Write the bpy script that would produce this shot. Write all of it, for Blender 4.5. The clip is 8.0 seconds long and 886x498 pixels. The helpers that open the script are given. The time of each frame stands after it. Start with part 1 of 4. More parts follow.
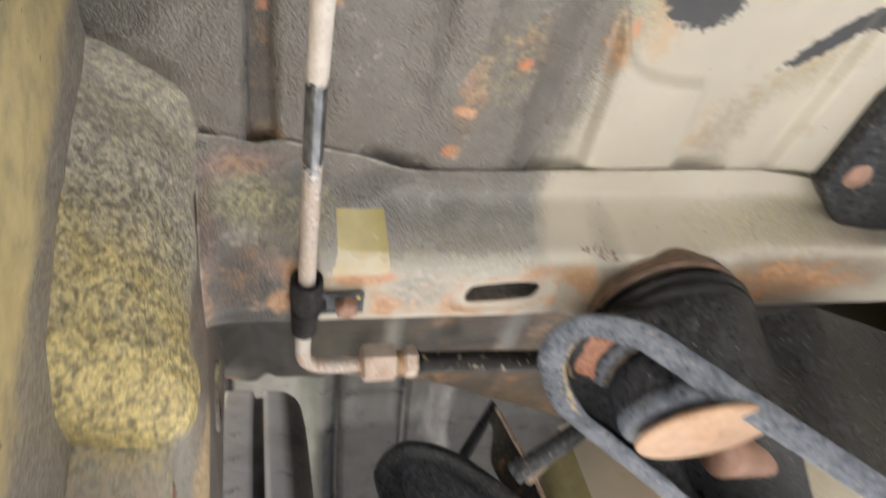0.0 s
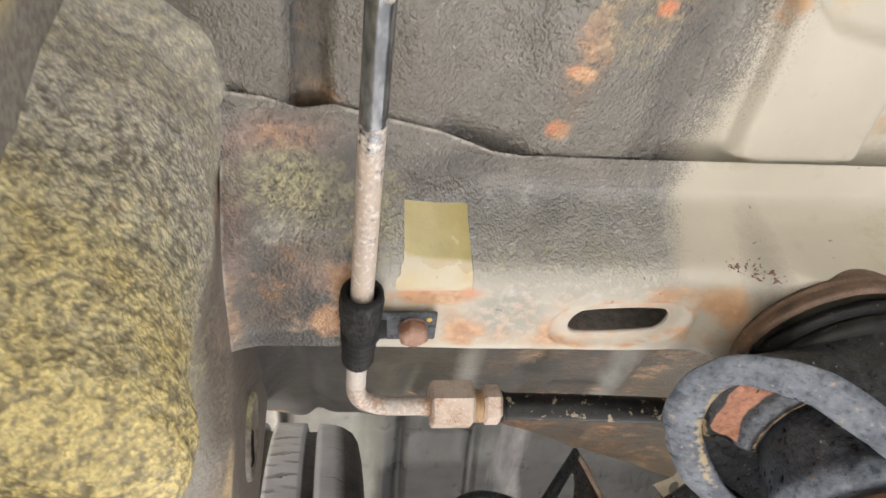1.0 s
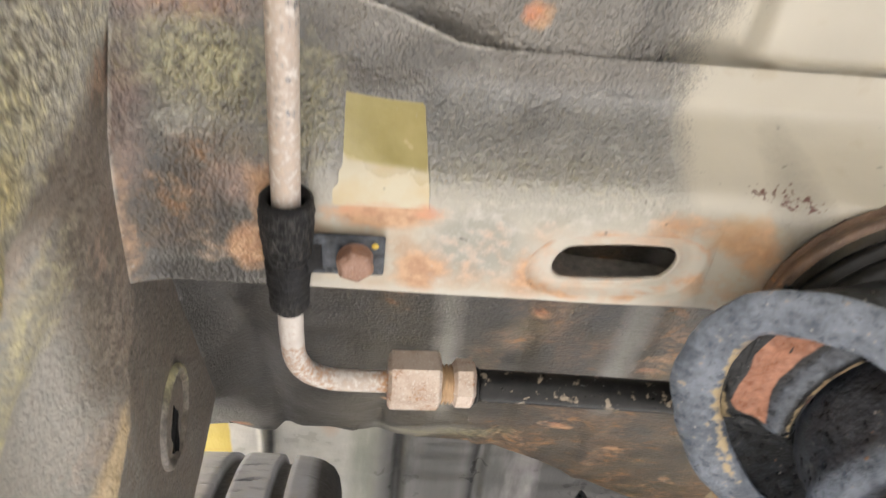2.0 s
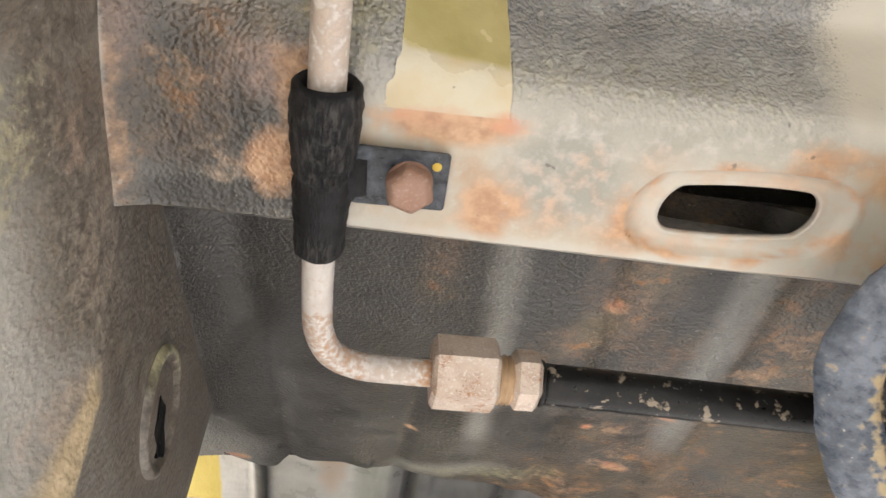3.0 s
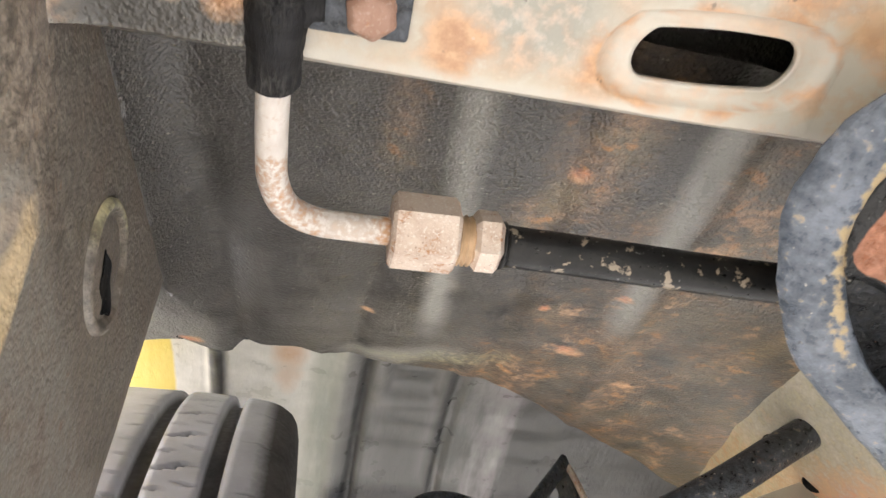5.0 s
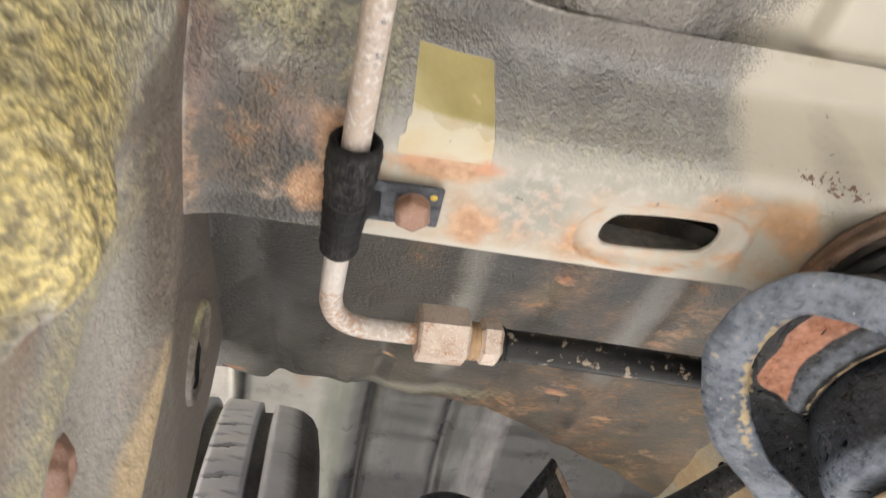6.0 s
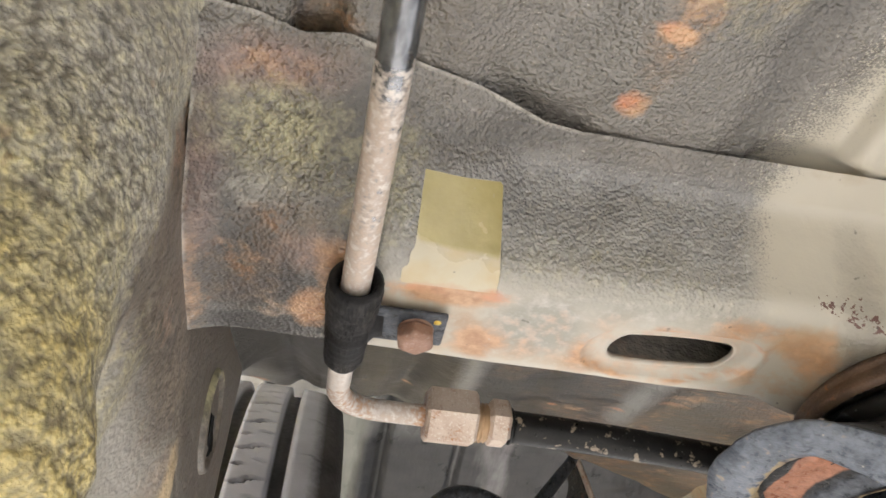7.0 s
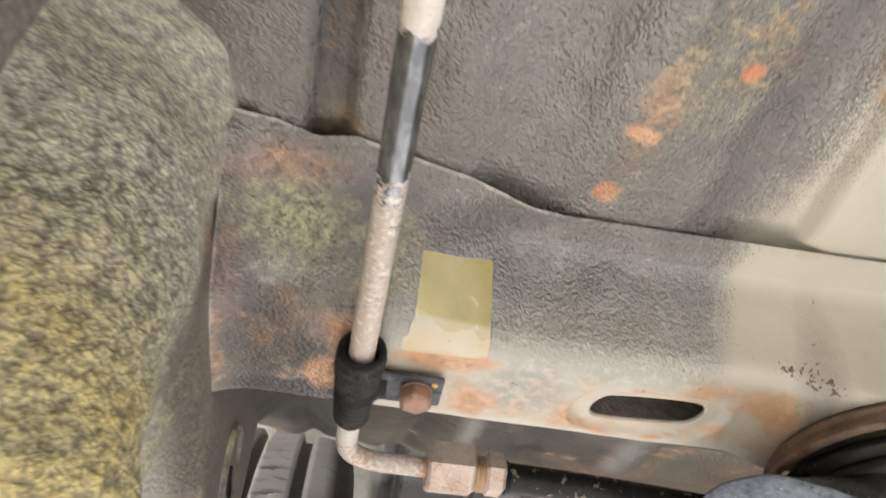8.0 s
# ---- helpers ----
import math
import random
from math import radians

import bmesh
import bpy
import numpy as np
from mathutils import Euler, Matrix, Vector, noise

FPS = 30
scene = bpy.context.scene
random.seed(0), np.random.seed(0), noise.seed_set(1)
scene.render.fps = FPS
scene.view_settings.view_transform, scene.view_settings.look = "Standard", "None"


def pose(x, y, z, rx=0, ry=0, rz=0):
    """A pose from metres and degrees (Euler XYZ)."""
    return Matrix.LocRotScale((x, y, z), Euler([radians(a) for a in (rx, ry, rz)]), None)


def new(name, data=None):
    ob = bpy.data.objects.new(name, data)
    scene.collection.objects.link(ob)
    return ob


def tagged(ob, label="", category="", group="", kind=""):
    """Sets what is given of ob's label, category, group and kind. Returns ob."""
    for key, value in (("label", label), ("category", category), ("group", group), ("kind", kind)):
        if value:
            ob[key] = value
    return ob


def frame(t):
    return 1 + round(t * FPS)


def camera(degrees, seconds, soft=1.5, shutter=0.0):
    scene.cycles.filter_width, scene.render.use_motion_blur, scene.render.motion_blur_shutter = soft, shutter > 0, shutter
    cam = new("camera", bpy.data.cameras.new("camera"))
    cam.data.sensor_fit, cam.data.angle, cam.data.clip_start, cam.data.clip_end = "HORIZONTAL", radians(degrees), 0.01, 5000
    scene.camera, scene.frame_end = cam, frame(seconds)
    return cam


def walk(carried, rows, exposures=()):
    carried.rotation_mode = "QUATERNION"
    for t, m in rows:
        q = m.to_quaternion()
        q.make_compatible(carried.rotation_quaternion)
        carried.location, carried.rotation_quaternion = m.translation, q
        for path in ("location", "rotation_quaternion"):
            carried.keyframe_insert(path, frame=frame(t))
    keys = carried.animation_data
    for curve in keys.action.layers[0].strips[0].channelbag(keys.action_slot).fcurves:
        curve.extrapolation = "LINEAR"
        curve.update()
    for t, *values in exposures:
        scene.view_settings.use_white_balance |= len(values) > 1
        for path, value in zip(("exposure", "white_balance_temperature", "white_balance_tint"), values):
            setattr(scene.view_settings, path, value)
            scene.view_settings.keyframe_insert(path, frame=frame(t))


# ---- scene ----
cam = camera(57.4, 8.0, shutter=0.4)
# seconds, eye (m), turn to the left, tilt up, roll (degrees)
PATH = [
    (0, -0.0376, 0.0150, 1.4062, -17.00, 42.22, -13.09),
    (0.1, -0.0346, 0.0203, 1.4178, -15.49, 43.75, -11.79),
    (0.2, -0.0345, 0.0224, 1.4270, -14.61, 44.39, -11.30),
    (0.3, -0.0366, 0.0294, 1.4328, -13.74, 44.85, -10.32),
    (0.5, -0.0382, 0.0467, 1.4421, -12.13, 44.87, -8.93),
    (0.7, -0.0359, 0.0606, 1.4525, -11.33, 44.62, -7.98),
    (1, -0.0293, 0.0803, 1.4583, -10.85, 45.25, -7.01),
    (1.2, -0.0290, 0.0904, 1.4637, -12.08, 45.36, -7.51),
    (1.5, -0.0135, 0.1050, 1.4672, -11.21, 46.94, -6.18),
    (1.7, -0.0058, 0.1201, 1.4658, -10.46, 48.45, -5.27),
    (2, -0.0035, 0.1446, 1.4658, -9.48, 50.43, -4.73),
    (2.2, -0.0003, 0.1671, 1.4697, -8.54, 52.06, -3.64),
    (3.3, -0.0141, 0.2085, 1.4881, -10.05, 56.15, -2.70),
    (3.5, -0.0129, 0.2170, 1.4851, -10.96, 54.96, -3.70),
    (4, -0.0116, 0.2279, 1.4879, -12.74, 51.04, -4.65),
    (5.3, -0.0092, 0.2073, 1.4780, -13.97, 49.66, -4.46),
    (5.5, -0.0122, 0.1919, 1.4712, -13.85, 49.28, -4.17),
    (5.7, -0.0190, 0.1743, 1.4605, -13.92, 50.14, -3.94),
    (6, -0.0279, 0.1492, 1.4630, -13.55, 47.92, -3.05),
    (6.2, -0.0297, 0.1355, 1.4669, -12.42, 47.37, -1.56),
    (6.5, -0.0339, 0.1177, 1.4804, -12.35, 45.33, -0.95),
    (6.7, -0.0286, 0.1176, 1.4891, -10.30, 44.63, 0.72),
    (7, -0.0248, 0.1140, 1.5014, -9.38, 42.61, 1.42),
    (7.2, -0.0175, 0.1085, 1.5006, -7.63, 42.13, 2.24),
    (7.5, -0.0164, 0.1029, 1.5029, -7.62, 41.63, 2.24),
    (7.7, -0.0171, 0.0971, 1.5039, -7.92, 41.92, 1.63),
    (8, -0.0247, 0.0888, 1.4907, -8.05, 45.37, 2.20),
]


def eye_pose(x, y, z, yaw, pitch, roll):
    return pose(x, y, z, 90 + pitch, 0, yaw) @ pose(0, 0, 0, 0, 0, roll)


walk(cam, [(t, eye_pose(*r)) for t, *r in PATH], exposures=[(0.0, 2.10), (0.5, 2.14), (1.0, 2.26), (2.0, 2.26), (3.4, 2.24), (3.8, 2.42), (4.15, 2.58), (4.8, 2.54), (5.5, 2.50), (6.2, 2.20), (7.0, 2.12), (8.0, 2.20)])

# ---------------------------------------------------------------- light
world = bpy.data.worlds.new("world")
scene.world = world
world.use_nodes = True
wt = world.node_tree
sky = wt.nodes.new("ShaderNodeTexSky")
sky.sky_type = "NISHITA"
sky.sun_disc = False
sky.sun_elevation = radians(44)
sky.sun_rotation = radians(255)
sky.air_density, sky.dust_density = 1.0, 3.0
wt.links.new(sky.outputs[0], wt.nodes["Background"].inputs[0])
wt.nodes["Background"].inputs[1].default_value = 0.14
sun_data = bpy.data.lights.new("sun", "SUN")
sun_data.energy, sun_data.angle, sun_data.color = 4.0, radians(1.5), (1.0, 0.93, 0.84)
sun = new("sun", sun_data)
sun.matrix_world = pose(0, 0, 6, 46, 0, -75)


# ---------------------------------------------------------------- materials
class Shade:
    """A small builder of node materials."""

    def __init__(self, name, rough=0.6, metal=0.0, shine=0.5):
        self.mat = bpy.data.materials.new(name)
        self.mat.use_nodes = True
        self.nt = self.mat.node_tree
        self.bsdf = self.nt.nodes["Principled BSDF"]
        self.bsdf.inputs["Roughness"].default_value = rough
        self.bsdf.inputs["Metallic"].default_value = metal
        self.bsdf.inputs["Specular IOR Level"].default_value = shine
        self.where = self.nt.nodes.new("ShaderNodeTexCoord").outputs["Object"]

    def put(self, socket, value):
        if isinstance(value, bpy.types.NodeSocket):
            self.nt.links.new(value, socket)
        elif isinstance(value, tuple) and len(value) == 3 and socket.type == "RGBA":
            socket.default_value = (*value, 1)
        else:
            socket.default_value = value

    def noise(self, size, detail=4.0, rough=0.55, stretch=None):
        """Noise whose features are about size metres; stretch: scale of the three axes."""
        n = self.nt.nodes.new("ShaderNodeTexNoise")
        vec = self.where
        if stretch:
            mp = self.nt.nodes.new("ShaderNodeMapping")
            mp.inputs["Scale"].default_value = stretch
            self.nt.links.new(self.where, mp.inputs["Vector"])
            vec = mp.outputs[0]
        self.nt.links.new(vec, n.inputs["Vector"])
        n.inputs["Scale"].default_value = 1 / size
        n.inputs["Detail"].default_value = detail
        n.inputs["Roughness"].default_value = rough
        return n.outputs[0]

    def pebble(self, size, smoothness=1.0, wander=0.35):
        """Rounded bumps about size metres across, 1 on top."""
        n = self.nt.nodes.new("ShaderNodeTexVoronoi")
        n.feature = "SMOOTH_F1"
        warp = self.nt.nodes.new("ShaderNodeTexNoise")
        warp.inputs["Scale"].default_value = 0.6 / size
        self.nt.links.new(self.where, warp.inputs["Vector"])
        add = self.nt.nodes.new("ShaderNodeVectorMath")
        add.operation = "MULTIPLY_ADD"
        self.nt.links.new(warp.outputs[1], add.inputs[0])
        add.inputs[1].default_value = (size * wander,) * 3
        self.nt.links.new(self.where, add.inputs[2])
        self.nt.links.new(add.outputs[0], n.inputs["Vector"])
        n.inputs["Scale"].default_value = 1 / size
        n.inputs["Smoothness"].default_value = smoothness
        return self.math("SUBTRACT", 1.0, n.outputs["Distance"])

    def math(self, op, a, b=0.0):
        n = self.nt.nodes.new("ShaderNodeMath")
        n.operation = op
        self.put(n.inputs[0], a)
        self.put(n.inputs[1], b)
        return n.outputs[0]

    def ramp(self, v, lo, hi, a=0.0, b=1.0):
        n = self.nt.nodes.new("ShaderNodeMapRange")
        self.put(n.inputs[0], v)
        for i, x in enumerate((lo, hi, a, b)):
            n.inputs[i + 1].default_value = x
        return n.outputs[0]

    def mix(self, fac, a, b):
        n = self.nt.nodes.new("ShaderNodeMix")
        n.data_type = "RGBA"
        self.put(n.inputs[0], fac)
        self.put(n.inputs[6], a)
        self.put(n.inputs[7], b)
        return n.outputs[2]

    def attr(self, name):
        n = self.nt.nodes.new("ShaderNodeAttribute")
        n.attribute_name = name
        return n.outputs["Fac"]

    def edge(self, name, grain, width=0.5, soft=0.06):
        """A mask from a mesh attribute whose border is broken up by a noise."""
        v = self.math("ADD", self.attr(name), self.math("MULTIPLY", self.math("SUBTRACT", grain, 0.5), width))
        return self.math("MULTIPLY", self.ramp(v, 0.5 - soft, 0.5 + soft), self.ramp(self.attr(name), 0.0, 0.12))

    def bump(self, height, dist, strength=1.0, under=None):
        n = self.nt.nodes.new("ShaderNodeBump")
        n.inputs["Strength"].default_value = strength
        n.inputs["Distance"].default_value = dist
        self.put(n.inputs["Height"], height)
        if under is not None:
            self.nt.links.new(under, n.inputs["Normal"])
        return n.outputs[0]

    def done(self, color, rough=None, normal=None, metal=None):
        self.put(self.bsdf.inputs["Base Color"], color)
        for key, v in (("Roughness", rough), ("Normal", normal), ("Metallic", metal)):
            if v is not None:
                self.put(self.bsdf.inputs[key], v)
        return self.mat


def body_paint():
    """Pressed body steel: pale primer, grey sprayed underseal, yellow overspray, rust."""
    s = Shade("body_paint", shine=1.0)
    big, mid, fine, tiny = s.noise(0.06, 3), s.noise(0.012, 4), s.noise(0.0035, 5, 0.6), s.noise(0.0011, 3)
    peb = s.math("ADD", s.math("MULTIPLY", s.pebble(0.0008, 1.0, 0.6), 0.55), s.math("MULTIPLY", s.pebble(0.0015, 1.0, 0.6), 0.55))
    cream = s.mix(s.ramp(big, 0.35, 0.65), (0.49, 0.460, 0.385), (0.575, 0.542, 0.455))
    cream = s.mix(s.ramp(mid, 0.62, 0.75, 0, 0.5), cream, (0.42, 0.36, 0.25))
    seal = s.mix(s.ramp(mid, 0.3, 0.7), (0.178, 0.167, 0.150), (0.242, 0.230, 0.208))
    seal = s.mix(s.ramp(fine, 0.56, 0.7, 0, 0.4), seal, (0.29, 0.275, 0.24))
    seal = s.mix(s.ramp(big, 0.5, 0.7, 0, 0.3), seal, (0.19, 0.162, 0.13))
    # slight crevice shade put into the underseal colour
    seal = s.mix(s.ramp(peb, 0.60, 0.38, 0, 0.15), seal, (0.09, 0.086, 0.08))
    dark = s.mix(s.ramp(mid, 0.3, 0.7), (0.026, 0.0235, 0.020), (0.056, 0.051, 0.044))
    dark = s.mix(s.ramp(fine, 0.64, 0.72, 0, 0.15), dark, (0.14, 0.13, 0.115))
    # yellow grit with shaded crevices and lighter tops coloured in by pebble height
    yellow = s.mix(s.ramp(s.math("ADD", s.math("MULTIPLY", peb, 0.5), s.math("MULTIPLY", fine, 0.6)), 0.46, 0.72), (0.085, 0.075, 0.045), (0.46, 0.43, 0.26))
    rust = s.mix(s.ramp(fine, 0.38, 0.64), (0.12, 0.078, 0.05), (0.27, 0.175, 0.11))
    rust = s.mix(s.ramp(tiny, 0.60, 0.68, 0, 0.5), rust, (0.42, 0.27, 0.16))
    rust = s.mix(s.ramp(s.noise(0.022, 4), 0.45, 0.6, 0, 0.65), rust, (0.165, 0.14, 0.085))
    rust = s.mix(s.ramp(s.noise(0.008, 5, 0.62), 0.56, 0.65, 0, 0.8), rust, (0.50, 0.235, 0.075))
    rust = s.mix(s.ramp(tiny, 0.40, 0.33, 0, 0.7), rust, (0.07, 0.05, 0.035))
    salmon = s.mix(s.ramp(mid, 0.4, 0.6), (0.64, 0.25, 0.13), (0.60, 0.36, 0.20))
    ochre = s.mix(s.ramp(fine, 0.4, 0.6), (0.58, 0.35, 0.17), (0.55, 0.45, 0.30))
    c = s.mix(s.edge("ochre", s.math("ADD", s.math("MULTIPLY", mid, 0.6), s.math("MULTIPLY", fine, 0.4)), 1.3, 0.16), cream, ochre)
    grain = s.math("ADD", s.math("MULTIPLY", fine, 0.4), s.math("MULTIPLY", tiny, 0.6))
    is_seal = s.edge("seal", s.math("ADD", s.math("MULTIPLY", s.noise(0.00055, 2), 0.75), s.math("MULTIPLY", fine, 0.25)), 2.3, 0.2)
    c = s.mix(is_seal, c, seal)
    slate = s.mix(s.ramp(mid, 0.3, 0.7), (0.215, 0.215, 0.212), (0.30, 0.30, 0.296))
    c = s.mix(s.math("MULTIPLY", s.attr("veil"), s.ramp(fine, 0.3, 0.7, 0.75, 1.0)), c, slate)
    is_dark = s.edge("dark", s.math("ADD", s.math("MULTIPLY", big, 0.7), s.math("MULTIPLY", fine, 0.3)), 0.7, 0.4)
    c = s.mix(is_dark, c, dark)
    is_rust = s.edge("rust", s.math("ADD", s.math("MULTIPLY", mid, 0.5), s.math("MULTIPLY", fine, 0.5)), 1.5, 0.42)
    c = s.mix(is_rust, c, rust)
    c = s.mix(s.edge("pale", mid, 0.9, 0.5), c, (0.25, 0.245, 0.225))
    c = s.mix(s.edge("pink", mid, 0.9, 0.42), c, s.mix(s.ramp(fine, 0.38, 0.62), (0.21, 0.145, 0.12), (0.36, 0.245, 0.20)))
    c = s.mix(s.edge("haze", s.math("ADD", s.math("MULTIPLY", mid, 0.5), s.math("MULTIPLY", fine, 0.5)), 1.4, 0.3), c, s.mix(s.ramp(fine, 0.45, 0.72), (0.33, 0.32, 0.27), (0.54, 0.52, 0.47)))
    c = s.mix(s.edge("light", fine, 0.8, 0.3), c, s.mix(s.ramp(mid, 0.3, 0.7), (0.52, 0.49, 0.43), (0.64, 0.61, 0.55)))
    c = s.mix(s.edge("orange", s.math("ADD", s.math("MULTIPLY", mid, 0.6), s.math("MULTIPLY", fine, 0.4)), 1.5, 0.2), c, s.mix(s.ramp(fine, 0.38, 0.62), (0.44, 0.235, 0.12), (0.60, 0.37, 0.21)))
    is_yel = s.edge("yellow", fine, 1.3, 0.45)
    c = s.mix(is_yel, c, yellow)
    c = s.mix(s.edge("cream", fine, 0.12, 0.03), c, s.mix(s.ramp(mid, 0.4, 0.6), (0.60, 0.50, 0.30), (0.62, 0.57, 0.42)))
    c = s.mix(s.edge("olive", fine, 0.12, 0.12), c, s.mix(s.ramp(mid, 0.3, 0.7), (0.42, 0.36, 0.14), (0.53, 0.455, 0.205)))
    c = s.mix(s.edge("salmon", s.math("ADD", s.math("MULTIPLY", mid, 0.5), s.math("MULTIPLY", fine, 0.5)), 1.6, 0.3), c, salmon)
    c = s.mix(s.edge("pits", s.noise(0.0016, 2), 2.2, 0.05), c, (0.12, 0.045, 0.03))
    specks = s.ramp(s.noise(0.0022, 1), 0.745, 0.77)
    c = s.mix(s.math("MULTIPLY", specks, 0.35), c, (0.55, 0.52, 0.45))
    dirt = s.ramp(s.noise(0.004, 2), 0.73, 0.76)
    c = s.mix(s.math("MULTIPLY", dirt, 0.6), c, (0.06, 0.05, 0.04))
    c = s.mix(s.edge("flake", fine, 1.1, 0.07), c, (0.046, 0.048, 0.054))
    coat = s.math("MAXIMUM", s.math("MAXIMUM", s.ramp(s.attr("seal"), 0.35, 0.75), s.attr("veil")), is_dark)
    rough = s.ramp(coat, 0, 1, 0.40, 0.17)
    rough = s.math("ADD", s.math("ADD", rough, s.math("MULTIPLY", is_dark, 0.22)), s.ramp(mid, 0.3, 0.7, -0.03, 0.12))
    coat = s.math("MULTIPLY", coat, s.math("SUBTRACT", 1.0, s.ramp(s.attr("cream"), 0.3, 0.5)))
    lumps = s.math("MULTIPLY", s.math("SUBTRACT", s.math("ADD", peb, s.math("MULTIPLY", fine, 0.15)), 0.75), coat)
    n = s.bump(s.math("MULTIPLY", s.noise(0.013, 0), s.math("MULTIPLY", coat, s.ramp(s.math("MAXIMUM", is_dark, is_rust), 0, 1, 1.0, 0.12))), 0.0035, 0.6)
    n = s.bump(s.math("MULTIPLY", lumps, s.ramp(s.math("MAXIMUM", is_dark, is_rust), 0, 1, 1.0, 0.5)), 0.0011, 1.0, n)
    n = s.bump(s.noise(0.02, 2), 0.0012, 0.3, n)
    n = s.bump(fine, 0.0004, 0.4, n)
    return s.done(c, rough, n)


def crusty():
    """Thick crazed underseal with yellow paint dusted over it."""
    s = Shade("crusty_underseal", shine=0.8)
    mid, fine, tiny = s.noise(0.012, 4), s.noise(0.0030, 5, 0.62), s.noise(0.0016, 4)
    grey = s.mix(s.ramp(fine, 0.36, 0.62), (0.41, 0.40, 0.36), (0.74, 0.72, 0.66))
    brown = s.mix(s.ramp(fine, 0.4, 0.6), (0.112, 0.094, 0.076), (0.245, 0.213, 0.175))
    brown = s.mix(s.ramp(mid, 0.52, 0.68, 0, 0.4), brown, (0.29, 0.27, 0.235))
    brown = s.mix(s.ramp(s.noise(0.021, 3), 0.52, 0.66, 0, 0.6), brown, (0.17, 0.125, 0.095))
    yel = s.mix(s.ramp(fine, 0.4, 0.62), (0.40, 0.37, 0.235), (0.70, 0.655, 0.40))
    bright = s.mix(s.ramp(s.math("ADD", s.math("MULTIPLY", fine, 0.6), s.math("MULTIPLY", tiny, 0.4)), 0.38, 0.56), (0.50, 0.405, 0.165), (0.82, 0.695, 0.30))
    c = s.mix(s.edge("brown", fine, 0.9, 0.25), grey, brown)
    c = s.mix(s.edge("yellow", fine, 1.5, 0.4), c, yel)
    c = s.mix(s.edge("bright", mid, 0.9, 0.2), c, bright)
    c = s.mix(s.edge("pink", fine, 0.9, 0.25), c, s.mix(s.ramp(fine, 0.4, 0.6), (0.34, 0.26, 0.20), (0.46, 0.38, 0.30)))
    c = s.mix(s.edge("rust", fine, 1.0, 0.15), c, s.mix(s.ramp(fine, 0.4, 0.6), (0.24, 0.14, 0.09), (0.46, 0.32, 0.24)))
    c = s.mix(s.edge("tan", mid, 0.8, 0.3), c, s.mix(s.ramp(fine, 0.4, 0.6), (0.58, 0.45, 0.27), (0.74, 0.60, 0.39)))
    c = s.mix(s.ramp(s.noise(0.006, 2), 0.72, 0.76, 0, 0.5), c, (0.30, 0.15, 0.08))
    c = s.mix(s.ramp(tiny, 0.66, 0.72, 0, 0.5), c, (0.50, 0.47, 0.38))
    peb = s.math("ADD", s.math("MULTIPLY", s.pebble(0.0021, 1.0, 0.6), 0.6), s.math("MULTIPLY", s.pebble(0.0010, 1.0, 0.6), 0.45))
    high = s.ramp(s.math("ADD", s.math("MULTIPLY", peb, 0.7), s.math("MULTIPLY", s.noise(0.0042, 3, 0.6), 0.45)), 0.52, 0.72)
    # hollows between pebbles darkened in the colour, adding shade to the relief
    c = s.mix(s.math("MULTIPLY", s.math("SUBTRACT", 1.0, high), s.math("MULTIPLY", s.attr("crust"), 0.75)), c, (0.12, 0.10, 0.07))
    h = s.math("ADD", s.math("MULTIPLY", peb, 0.8), s.math("MULTIPLY", fine, 0.7))
    n = s.bump(s.math("MULTIPLY", h, s.math("ADD", s.math("MULTIPLY", s.attr("crust"), 0.8), 0.2)), 0.0018, 1.0)
    return s.done(c, s.ramp(fine, 0.3, 0.7, 0.30, 0.5), n)


def sill_paint():
    """Thin yellow body colour, dusty, with grime and hair cracks."""
    s = Shade("sill_yellow", shine=0.6)
    big, mid, fine = s.noise(0.05, 3), s.noise(0.012, 4), s.noise(0.0022, 4)
    c = s.mix(s.ramp(big, 0.35, 0.65), (0.60, 0.49, 0.235), (0.70, 0.585, 0.31))
    c = s.mix(s.ramp(mid, 0.55, 0.72, 0, 0.4), c, (0.50, 0.43, 0.25))
    c = s.mix(s.edge("olive", mid, 0.8, 0.3), c, s.mix(s.ramp(fine, 0.4, 0.6), (0.24, 0.22, 0.13), (0.36, 0.33, 0.20)))
    c = s.mix(s.edge("brown", mid, 0.6, 0.35), c, s.mix(s.ramp(fine, 0.4, 0.6), (0.19, 0.172, 0.15), (0.30, 0.28, 0.25)))
    c = s.mix(s.ramp(s.noise(0.0035, 1), 0.76, 0.78, 0, 0.85), c, (0.07, 0.05, 0.035))
    return s.done(c, s.ramp(mid, 0.3, 0.7, 0.32, 0.5), s.bump(fine, 0.0004, 0.5, s.bump(mid, 0.0015, 0.4)))


def zinc_rust(name, pale, worn, rust_at=0.5, fleck=0.8):
    """Plated steel gone chalky, with rust in patches."""
    s = Shade(name)
    mid, fine, tiny = s.noise(0.007, 4), s.noise(0.0018, 4), s.noise(0.0007, 3)
    c = s.mix(s.ramp(mid, 0.4, 0.6), pale, worn)
    c = s.mix(s.ramp(s.math("ADD", s.math("MULTIPLY", mid, 0.5), s.math("MULTIPLY", fine, 0.5)), rust_at, rust_at + 0.08), c, (0.46, 0.22, 0.10))
    c = s.mix(s.ramp(tiny, 0.56, 0.66, 0, fleck), c, (0.80, 0.75, 0.69))
    c = s.mix(s.ramp(s.noise(0.0011, 2), 0.64, 0.72, 0, 0.55), c, (0.26, 0.14, 0.085))
    return s.done(c, s.ramp(fine, 0.3, 0.7, 0.42, 0.62), s.bump(s.math("ADD", fine, tiny), 0.0003, 0.7), 0.25)


